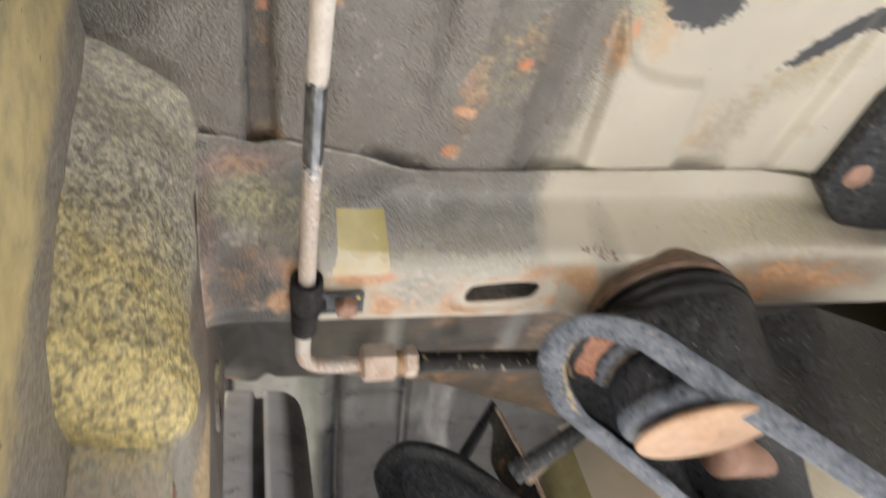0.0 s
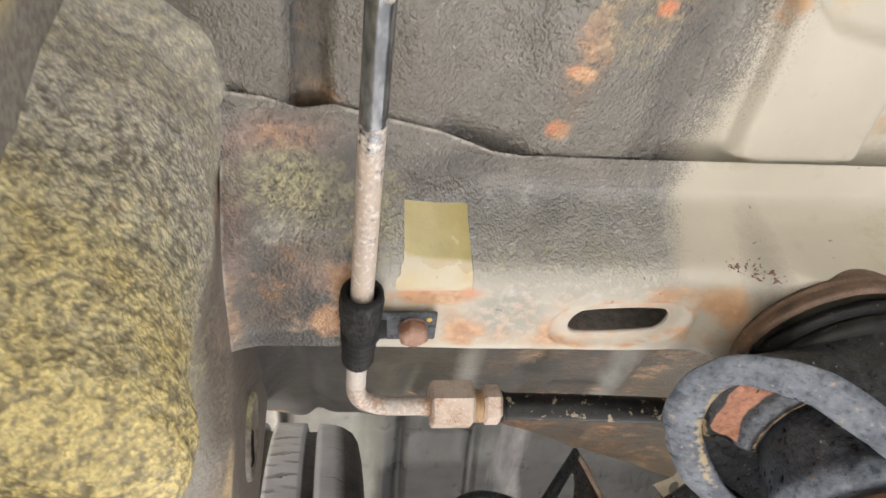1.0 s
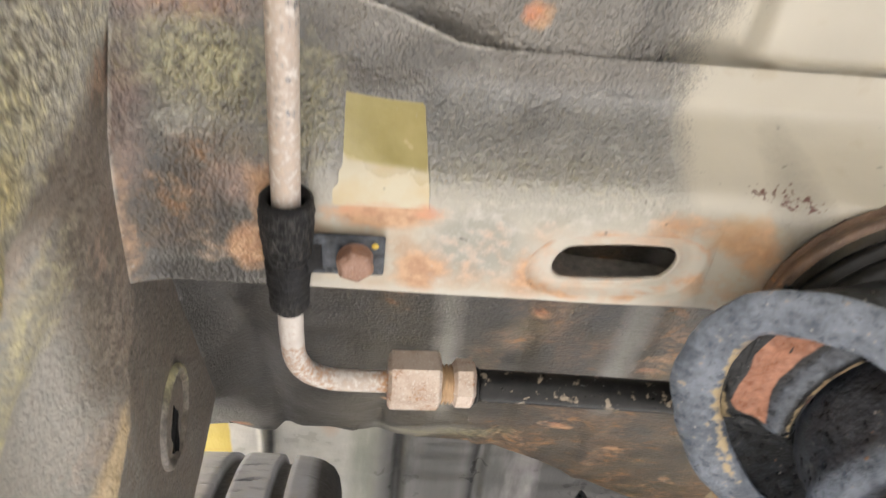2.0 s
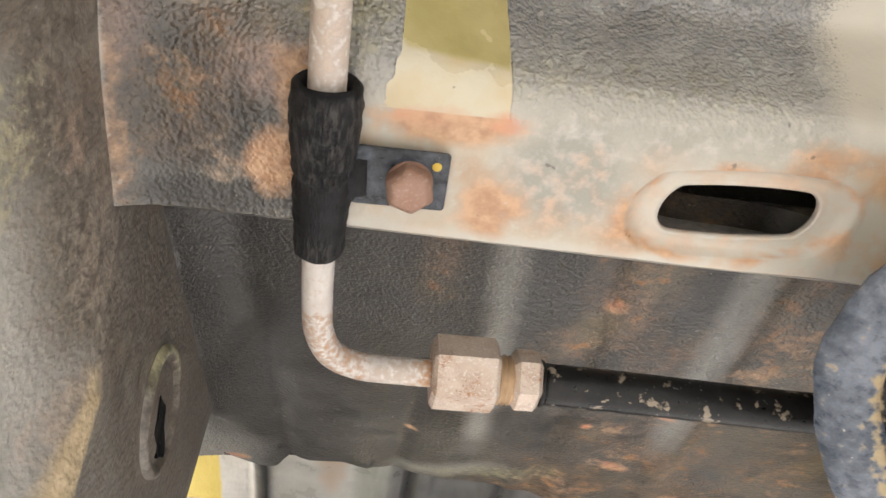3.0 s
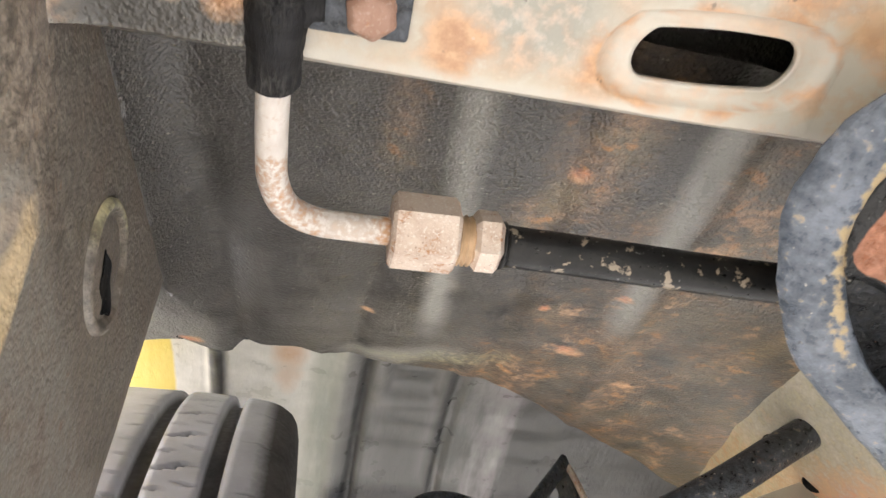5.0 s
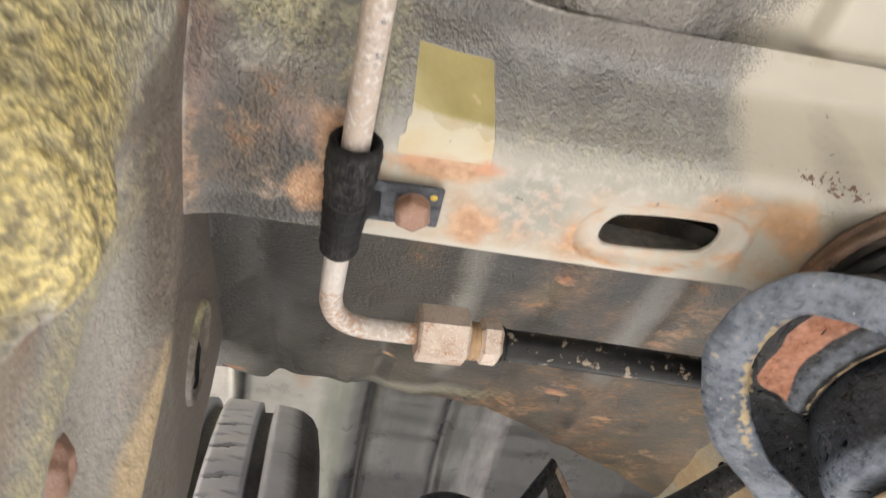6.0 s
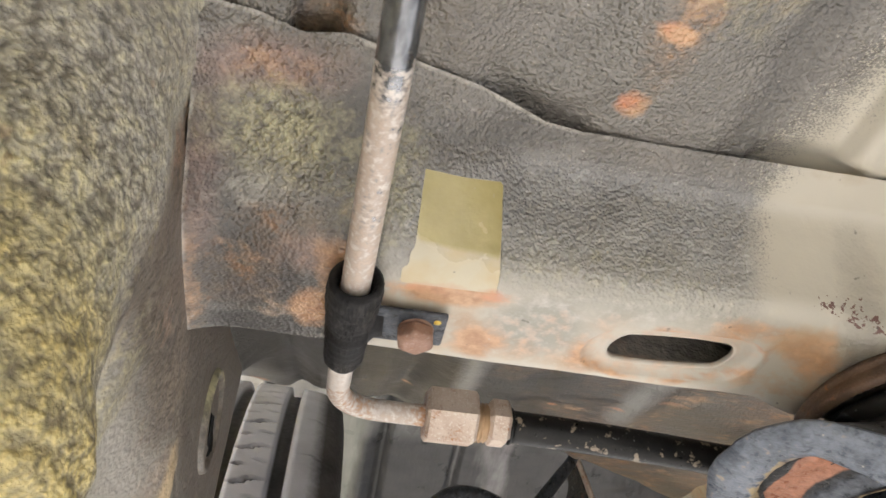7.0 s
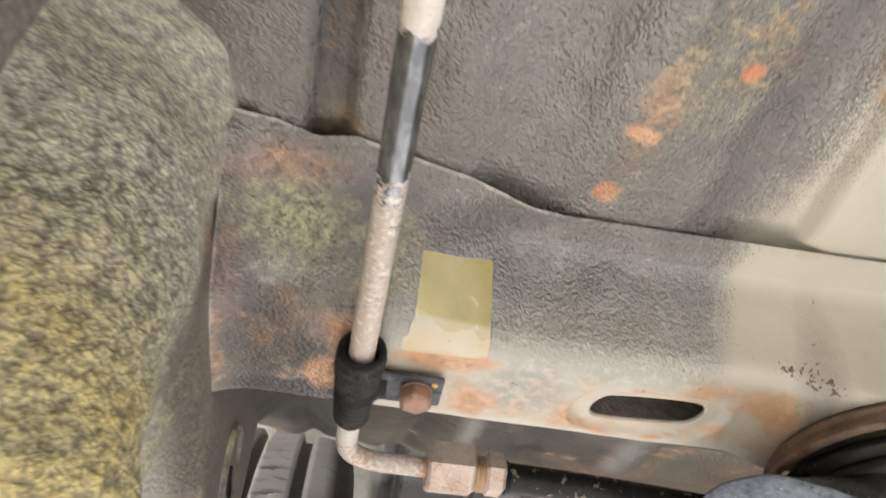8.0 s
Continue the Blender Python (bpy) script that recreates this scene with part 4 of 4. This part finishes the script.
path = rounded([(-20.5, -60, 1580), (-20.5, 60, 1590), (-20.1, 127, 1608.5), (-20.4, 160, 1615), (-20.6, 205, 1621), (-21, 262, 1624), (-21.2, 300, 1629.5), (-21.2, 316, 1632.8), (-20.6, 328, 1636), (-17.2, 337, 1638.4), (-10, 341, 1639.2), (0, 341.6, 1639.3), (9, 341.7, 1639.3)], 230)
pipe_masks = {
    "bare": lambda x, y, z: bend([(154, 0), (163, 1), (189, 1), (196, 0.52), (203, 0.40), (232, 0.37), (250, 0.27), (300, 0.2)], y),
    "worn": lambda x, y, z: 0.34 + 0.2 * blob(y, 0, 230, 0, 40, 9) + (0.14 if y > 318 else 0),
    "rusty": lambda x, y, z: 0.42 if y > 318 and x < -8 else 0.25 + 0.3 * smooth(0, 9, x),
}
part("pipe", *tube(path, 3.55, 20), PIPE, line, "chalky white brake pipe, bare dark steel in places", pipe_masks)
nut = part("union_nut", *hexagon(8.0, 24.8, 341.3, 1639.8, 9.6, 1.0, 22), NUT, line, "chalky hexagonal union nut with rust freckles", flat=True)
part("threads", *lathe([(5.2, 0), (6.5, 0.5), (6.5, 0.9), (5.4, 1.4), (6.5, 1.9), (6.5, 2.3), (5.4, 2.8), (6.5, 3.3), (6.3, 3.7), (5.4, 4.6)], (24.6, 341.9, 1639.1), "x", 28), BRASS, line, "brassy thread")
part("hose_fitting", *hexagon(28.6, 36.0, 341.6, 1639.5, 7.9, 1.3, 14), NUT, line, "small hexagonal hose fitting", flat=True)
part("ferrule", *lathe([(5.0, 0), (6.1, 0.2), (6.1, 1.0), (5.3, 1.4)], (35.8, 342.0, 1639.0), "x", 28), HOSE, line)
hose_line = rounded([(36.4, 342.0, 1639.0), (62, 342.2, 1638.2), (90, 342.0, 1636.5), (112, 340.5, 1634), (140, 336, 1630), (190, 330, 1624)], 60)
part("hose", *tube(hose_line, 5.4, 22), HOSE, line, "black rubber brake hose flecked with mud")
axis = rounded([(-20.9, 259.3, 1623.8), (-21, 266, 1624.3), (-21.1, 279, 1626.1), (-21.2, 289, 1627.5), (-21.2, 300, 1629.4)], 44)


def sleeve_r(f):
    r = bend([(0, 5.6), (0.02, 6.5), (0.10, 6.9), (0.30, 6.6), (0.42, 6.1), (0.46, 6.2), (0.49, 5.3), (0.52, 5.5), (0.56, 6.0), (0.70, 5.7), (0.84, 5.3), (0.95, 5.5), (0.985, 5.3), (1, 4.0)], f)
    return r + 0.10 * math.sin(f * 70)


sv, sf = tube(axis, sleeve_r, 30)
sv = [tuple(Vector(p) + Vector((rough_at(*p, 2.0, 0.25), rough_at(p[1], p[2], p[0], 2.0, 0.2), rough_at(p[2], p[0], p[1], 2.0, 0.25)))) for p in sv]
sleeve = part("sleeve", sv, sf[:-2], SLEEVE, line, "fuzzy black rubber sleeve holding the pipe", {"scuff": lambda x, y, z: max(smooth(284, 276, y) * smooth(258, 264, y), 0.8 * smooth(291, 297, y))})
part("sleeve_mouth", *lathe([(4.0, 4.0), (4.6, 0.8), (5.6, -0.3), (6.3, 0.6)], (-20.9, 259.4, 1623.8), "y", 28), SLEEVE, sleeve)
tab = softened(part("bracket_tab", *box(-15.5, 3.6, 273.2, 286.2, 1626.7, 1628.4), BLACK, line, "black steel clip tab bolted to the crossmember", {"grey": lambda x, y, z: 0.4, "rust": lambda x, y, z: 0.0, "sand": lambda x, y, z: 0.0}, True), 0.9, 3)
part("tab_arm", *tube(rounded([(-12.5, 279.6, 1627.3), (-15.5, 279.8, 1627.2), (-18.0, 280.6, 1626.8), (-21, 281.6, 1626.4)], 14), lambda f: 3.6 + 2.6 * f * f, 16, True, (1.25, 0.6)), SLEEVE, tab)
part("paint_mark", *lathe([(0.01, -0.25), (0.7, -0.25), (1.0, 0)], (1.0, 276.0, 1626.7), "z", 9), YELLOW, tab)


def hex_head(cx, cy, z_top, corner, high):
    v, f = hexagon(0, high, 0, 0, corner, 1.2, 20)
    return [(cx + a, cy + b, z_top - h) for h, a, b in v], f


bolt = softened(part("bolt", *hex_head(-4.0, 279.9, 1627.0, 5.2, 5.6), BOLT, line, "rusted hexagonal bolt head", flat=True), 0.5)
part("bolt_washer", *lathe([(0.1, -0.7), (4.4, -0.7), (4.7, -0.4), (4.6, 0.4)], (-4.0, 279.9, 1627.0), "z", 28), BOLT, bolt)

# ---------------------------------------------------------------- control arm
arm = thing("control_arm", "black pressed steel control arm hanging from a rubber bush", "control arm")
RIM = rounded([(400, 560, 0), (300, 480, 0), (200, 405, 0), (157, 373, 0), (119, 347, 0), (101, 334, 0), (90.5, 318, 0), (85, 303, 0), (84.5, 291, 0), (86.5, 279, 0), (92, 269.5, 0), (101, 264.5, 0), (112, 262.5, 0), (123, 264, 0), (150, 273.5, 0), (189, 290, 0), (218, 303, 0), (300, 340, 0), (400, 388, 0)], 260)
CENTRE = Vector((151, 309, 0))


def rim_z(x, y=400.0):
    near = smooth(110, 150, x) * smooth(20, 0, y - (0.43 * x + 212))
    return 1606.5 - 0.5 * (x - 84) - 6 * near


def rim_out(i):
    d = RIM[min(i + 1, len(RIM) - 1)] - RIM[max(i - 1, 0)]
    return Vector((-d.y, d.x, 0)).normalized() * -1


BUSH_AT = Vector((147, 293, 0))


def top_pt(p):
    """Where the shell's top edge lies above a point of the rim: round the bush, then falling away."""
    d = (p - BUSH_AT).normalized()
    ring = BUSH_AT + d * 38
    f = smooth(172, 215, p.x)
    z = bend([(80, 1609), (185, 1611), (245, 1613), (400, 1612)], p.x)
    return Vector((lerp(ring.x, p.x, f), lerp(ring.y, p.y - 23 * (1 if p.y < 0.72 * p.x + 240 else -1), f), z))


def arm_pt(i, v):
    p, o = RIM[i], rim_out(i)
    t = top_pt(p)
    rz = rim_z(p.x, p.y)
    q = p.lerp(t, v ** 1.3) + o * 3.0 * math.sin(math.pi * v)
    z = lerp(rz + 2, t.z, v)
    return q.x, q.y, z + rough_at(q.x, q.y, z, 15, 0.5)


# the way out of the arm points from its middle line
if (RIM[130] + rim_out(130) - CENTRE).length < (RIM[130] - CENTRE).length:
    flip = -1
else:
    flip = 1
if flip < 0:
    plain_out = rim_out

    def rim_out(i):
        return -plain_out(i)


idx = list(range(len(RIM)))
wall = grid(idx, steps(0, 1, 14), arm_pt)
half = len(RIM) // 2
web = grid(list(range(half + 1)), steps(0, 1, 10), lambda i, v: tuple(Vector(arm_pt(i, 1)).lerp(Vector(arm_pt(len(RIM) - 1 - i, 1)), v)))
arm_masks = {"grey": lambda x, y, z: 0.22, "rust": lambda x, y, z: 0.2, "sand": lambda x, y, z: 0.1}
shell = part("arm_shell", *join(wall, web), BLACK, arm, "chipped black pressed shell", arm_masks)


def lip_pt(i, a):
    p, o = RIM[i], rim_out(i)
    c, s = math.cos(a), math.sin(a)
    w = 1.0 + 0.12 * noise.noise(Vector((i * 0.25, 0, 0))) + 0.06 * noise.noise(Vector((i * 0.8, 4, 0)))
    q = p + o * (-3.2 + 6.3 * w * c)
    return q.x, q.y, rim_z(p.x, p.y) + 2.6 * s + 1.8 * c


def inner_crust(x, y):
    """Sandy crust along the inner edge of the lip, next to the hose."""
    return 0.62 * smooth(112, 104, x) * smooth(272, 286, y) * smooth(340, 326, y) * blob(x, 0, bend([(272, 97), (286, 93.5), (300, 93.5), (312, 96), (326, 102), (340, 112)], y), 0, 2.2, 9)


lip_masks = {"grey": lambda x, y, z: 0.98, "rust": lambda x, y, z: 0.2, "sand": lambda x, y, z: max(0.2, inner_crust(x, y))}
part("rolled_lip", *grid(idx, [2 * math.pi * k / 16 for k in range(17)], lip_pt), BLACK, arm, "worn blue-grey rolled lip", lip_masks)


HUB = (151.0, 307.0)


def rim_reach(a):
    """How far the rim lies from the hub in the direction a."""
    best = 40.0
    d = Vector((math.cos(a), math.sin(a), 0))
    for p in RIM[40:220]:
        q = p - Vector((*HUB, 0))
        if q.dot(d) > 0 and abs(q.cross(d).z) < 2.0:
            best = max(best, q.dot(d))
    return best


REACH = {k: rim_reach(radians(k)) for k in range(100, 262, 2)}


def dish_pt(k, v):
    a, far = radians(k), REACH[k] - 3.5
    r = lerp(23.0, far, v)
    x, y = HUB[0] + r * math.cos(a), HUB[1] + r * math.sin(a)
    flat = 1605.5 - 0.12 * (x - 100)
    z = flat + bend([(34, -3.0), (37, -3.6), (39, -3.0), (41.5, -0.4), (43, 1.2), (45, 1.6), (51, 1.4), (54, 3.0), (58, 4.0), (62, 2.5)], r)
    z += 13 * smooth(315.5, 320, y) + 0.9 * max(0.0, 34.5 - r)
    z = lerp(z, rim_z(x, y) + 1.5, smooth(0.86, 1.0, v))
    return x, y, z + rough_at(x, y, 0, 6, 0.25)


def rim_gap(x, y):
    """How far a point of the dish lies inside the rim."""
    k = math.degrees(math.atan2(y - HUB[1], x - HUB[0])) % 360
    return REACH[max(100, min(260, 2 * round(k / 2)))] - math.hypot(x - HUB[0], y - HUB[1])


def crescent(x, y):
    """The rust crescent: a band round the hub, broader towards its lower tip."""
    r = math.hypot(x - HUB[0], y - HUB[1])
    near = lerp(42.5, 41.0, smooth(300, 312, y))
    return min(1, max(0, 0.5 + min((r - near) / 2.0, (lerp(54.0, 50.5, smooth(282, 300, y)) - r) / 2.5, (313.5 - 0.10 * max(0.0, r - 44) ** 2 - y) / 2.0, (128 - x) / 6)))


def ring(x, y, r, wide):
    return blob(math.hypot(x - HUB[0], y - HUB[1]), 0, r, 0, wide, 9)


dish_masks = {
    "grey": lambda x, y, z: (max(0.1, 0.52 * ring(x, y, 39.5, 2.2), 0.95 * smooth(34.0, 33.0, math.hypot(x - HUB[0], y - HUB[1]))) if y < 316 else 0.05),
    "rust": lambda x, y, z: max(crescent(x, y), 0.62 * ring(x, y, 34.0, 0.8) * smooth(312, 300, y)),
    "sand": lambda x, y, z: max(0.56 * ring(x, y, 35.4, 0.9) * smooth(320, 314, y), 0.6 * blob(rim_gap(x, y), 0, 11.5, 0, 1.5, 9) * smooth(268, 285, y) * smooth(345, 325, y)),
}
part("dish", *grid(sorted(REACH), steps(0, 1, 40), dish_pt), BLACK, arm, "black dished floor with a crescent of rust", dish_masks)
part("pivot_tube", *tube(rounded([(186, 356, 1588), (230, 366, 1590), (330, 388, 1590)], 20), 17, 24), BOLT, arm, "worn brown steel tube inside the arm")
inner_floor = grid(steps(100, 330, 46), steps(0, 1, 24), lambda x, v: (x, lerp(x * 0.44 + 222, x * 0.72 + 262, v), rim_z(x) + bend([(100, 9), (150, 30), (330, 34)], x)))
part("inner_plate", *inner_floor, BLACK, arm, masks={"grey": lambda x, y, z: 0.2, "rust": lambda x, y, z: 0.2, "sand": lambda x, y, z: 0.1})


def leaning(piece):
    """The hub's lower end leans: its rear side hangs lower."""
    v, f = piece
    return [(x, y, z + 0.2 * (y - 307) * smooth(1604, 1584, z)) for x, y, z in v], f


boss = part("bush_housing", *leaning(lathe([(16, 1614), (24, 1609), (28.0, 1604), (30.2, 1599), (31.0, 1593), (31.0, 1587), (31.2, 1584.5), (32.0, 1583), (32.4, 1579), (31.6, 1575.4), (30, 1574), (20, 1573.6)], (148, 309, 0), "z", 64)), BLACK, arm, "black bush housing with worn shoulder", {"grey": lambda x, y, z: 0.36 + 0.5 * smooth(1584, 1581, z - 0.2 * (y - 307)), "rust": lambda x, y, z: 0.2, "sand": lambda x, y, z: max(0.12, 0.95 * blob(y, z, 288.5, 1588, 2.0, 2.6) if x < 125 else 0)})
part("washer_disc", *leaning(lathe([(0.1, 1562.5), (5, 1562.6), (7, 1564.6), (9, 1565.0), (26, 1565.4), (30, 1566.2), (31.2, 1567.4), (31.0, 1569.2), (20, 1570), (19, 1574)], (150, 307, 0), "z", 56)), DISC, arm, "orange rusted steel washer disc")
bush = part("rubber_bush", *lathe([(0.1, 1604), (36, 1606), (37.6, 1607.4), (38.2, 1609.4), (37.2, 1611.2), (35.4, 1611.8), (35.2, 1612.6), (37.8, 1613.4), (38.4, 1615), (37.6, 1616.6), (35.0, 1617)], (145, 291, 0), "z", 72), BUSH, arm, "black ringed rubber bush")
part("bush_cup", *lathe([(34.4, 1616.4), (36.2, 1616.8), (36.4, 1617.8), (35.2, 1619.6), (34.0, 1621.6), (33.6, 1622.2), (34.4, 1622.8), (34.2, 1624.0), (33.0, 1624.8), (31, 1631)], (140.5, 285.5, 0), "z", 72), CUP, arm, "brown steel cup under the crossmember")

# ---------------------------------------------------------------- black bracket beside the floor
plate = thing("frame_bracket", "black painted steel bracket with one rusty bolt", "bracket")
pv = [(214, 236), (224, 248), (252, 276), (278, 303), (330, 310), (330, 150), (246, 160), (222, 188)]
pts = [(x, y, 1648.0 + 0.02 * (x - 214)) for x, y in pv] + [(x, y, 1662.0) for x, y in pv]
softened(part("plate", pts, [tuple(range(7, -1, -1)), tuple(range(8, 16))] + [(k, (k + 1) % 8, 8 + (k + 1) % 8, 8 + k) for k in range(8)], BLACK, plate, "", {"grey": lambda x, y, z: 0.25, "rust": lambda x, y, z: 0.2, "sand": lambda x, y, z: 0.2}, True), 2.5, 3)
part("plate_bolt", *lathe([(0.1, -2.2), (3.5, -2.0), (5.2, -0.6), (6.6, -0.4), (7.0, 0.5)], (230, 229, 1648), "z", 24), BOLT, plate, "rusty round bolt head")

# ---------------------------------------------------------------- road wheel
wheel = thing("road_wheel", "hanging road wheel with a worn black tyre", "wheel")
R, HALF = 298.0, 90.0
half_profile = [(0, 0), (4, 0), (8, 0), (13, 0), (14.5, -7), (21.5, -7), (23, 0), (26, 0), (29, -0.1), (32, -0.2), (35, -0.3), (38, -0.5), (41, -0.6), (43.5, -0.7), (46, -0.8), (47.5, -8), (54.5, -8), (56, -1.2), (60, -1.6), (64, -2.1), (68, -2.6), (72, -3.6), (76, -5), (83, -9.5), (87, -16), (89, -26), (90, -45), (89, -62), (86, -78), (80, -92), (72, -100)]
prof = [(-h - 20 * smooth(0, 13, h), d) for h, d in reversed(half_profile[1:])] + half_profile
SIDES = 1440
tv, tf = [], []
for k in range(SIDES):
    for h, d in prof:
        drop = 0.0
        lane = h if h > 0 else max(0.0, -h - 20)
        if d > -6:  # short cuts across the ribs
            slant = int(lane * 0.22)
            if (k + slant) % 12 < 1 and (23 < lane < 30.5 or 5 < lane < 13):
                drop = -5.5
            if (k + 6 - slant) % 12 < 1 and 37 < lane < 45.5:
                drop = -5.5
            if (k + int(lane * 0.6)) % 24 < 2 and 29 < lane < 40:
                drop = -5.5
            if (k - 2 * slant) % 36 < 1 and 62 < lane < 74:
                drop = -1.6
        a = 2 * math.pi * k / SIDES
        r = R + d + drop
        tv.append((AXLE[0] + h, AXLE[1] + r * math.cos(a), AXLE[2] + r * math.sin(a)))
n = len(prof)
for k in range(SIDES):
    for i in range(n - 1):
        a, b = k * n, ((k + 1) % SIDES) * n
        tf.append((a + i, a + i + 1, b + i + 1, b + i))
# mask of wear and painted skylight, stronger towards the outer side
tyre = part("tyre", tv, tf, TYRE, wheel, "worn black tyre with two straight grooves", {"worn": lambda x, y, z: 0.75 * smooth(R - 5.5, R - 1, math.hypot(y - AXLE[1], z - AXLE[2])) * smooth(14, -22, x) + 0.2})
part("wheel_rim", *lathe([(190, 72), (182, 66), (176, 20), (120, 10), (60, 30), (1, 32)], AXLE, "x", 48), ALLOY, wheel, "grey pressed wheel rim")
part("wheel_barrel", *lathe([(190, -92), (180, -80), (172, 40)], AXLE, "x", 48), ALLOY, wheel)

# ---------------------------------------------------------------- suspension deep behind the panel
link = thing("rear_link", "black pressed rear suspension link with a folded strap", "suspension link")
LINK_MASKS = {"grey": lambda x, y, z: 0.3, "rust": lambda x, y, z: 0.2, "sand": lambda x, y, z: 0.15}
link_line = rounded([(66, 640, 1690), (61, 640, 1730), (67, 641, 1752), (88, 644, 1758), (118, 647, 1746), (150, 650, 1718), (190, 655, 1674)], 50)
part("link_arm", *tube(link_line, 13, 14, True, (1.0, 0.6)), BLACK, link, "black pressed link with a rolled edge", LINK_MASKS)
part("link_side", *grid(range(6, 51), steps(0, 1, 10), lambda i, v: (link_line[i].x + 6 * v, link_line[i].y + 4 + 10 * v, lerp(link_line[i].z, 1610, v))), BLACK, link, "", {"grey": lambda x, y, z: 0.42, "rust": lambda x, y, z: 0.25, "sand": lambda x, y, z: 0.15})
leg = rounded([(122, 652, 1742), (146, 655, 1774), (166, 656, 1800), (172, 656, 1808)], 20)
part("strap_leg", *tube(leg, lambda f: 10 - 3 * f, 12, True, (1.0, 0.5)), BLACK, link, "black tapered strap", LINK_MASKS)
blade = rounded([(171, 656, 1809), (176, 657, 1800), (184, 657, 1770), (192, 657, 1740), (198, 657, 1700), (203, 657, 1650)], 40)
part("strap_blade", *grid(range(41), steps(0, 1, 6), lambda i, v: (blade[i].x - 22 * v * smooth(0, 14, i), blade[i].y + 26 * v, blade[i].z)), BLACK, link, "dark folded strap", {"grey": lambda x, y, z: 0.1, "rust": lambda x, y, z: 0.36, "sand": lambda x, y, z: 0.2})
part("strap_edge", *tube(blade, 2.2, 10), NUT, link, "pale worn edge of the strap")
part("rod", *tube(rounded([(182, 645, 1722), (204, 645, 1740), (229, 646, 1760)], 12), 4.5, 14), NUT, link, "pale steel rod")
part("damper_body", *lathe([(1, 1640), (30, 1642), (32, 1650), (32, 1742), (26, 1752), (10, 1756)], (236, 668, 0), "z", 36), plain("olive_paint", (0.24, 0.22, 0.11), (0.34, 0.31, 0.17), 0.02), link, "olive damper body")
part("stub_axle", *tube([Vector((AXLE[0] + 31.2, AXLE[1], AXLE[2])), Vector((60, AXLE[1], AXLE[2])), Vector((130, AXLE[1], AXLE[2]))], 24, 20), BLACK, link, "", LINK_MASKS)
part("trailing_tube", *tube(rounded([(130, AXLE[1], AXLE[2]), (150, 740, 1625), (160, 670, 1650)], 16), 22, 16), BLACK, link, "", LINK_MASKS)
cable = thing("rear_cable", "black sleeved cable along the side member", "cable")
part("outer_sleeve", *tube(rounded([(120, 490, 1650), (155, 466, 1660), (188, 457, 1677), (236, 448, 1702), (300, 440, 1738)], 40), 7.0, 16), BLACK, cable, "", {"grey": lambda x, y, z: 0.3, "rust": lambda x, y, z: 0.3, "sand": lambda x, y, z: 0.2})
gus = thing("bracket_gusset", "pale primer gusset with an oval hole", "bracket")
part("gusset_plate", *grid(steps(0, 1, 12), steps(0, 1, 12), lambda u, v: (lerp(165, 300, u), lerp(488, 480, v), lerp(lerp(1664, 1716, u), 1610, v))), PAINT, gus, "", {"ochre": lambda x, y, z: 0.2, "orange": lambda x, y, z: 0.6 * blob(x, z, 290, 1690, 14, 50)})
part("oval_hole", *lathe([(0.1, -0.5), (4, -0.5), (4.6, 0.3)], (211, 483, 1677), "y", 20), HOLE, gus)
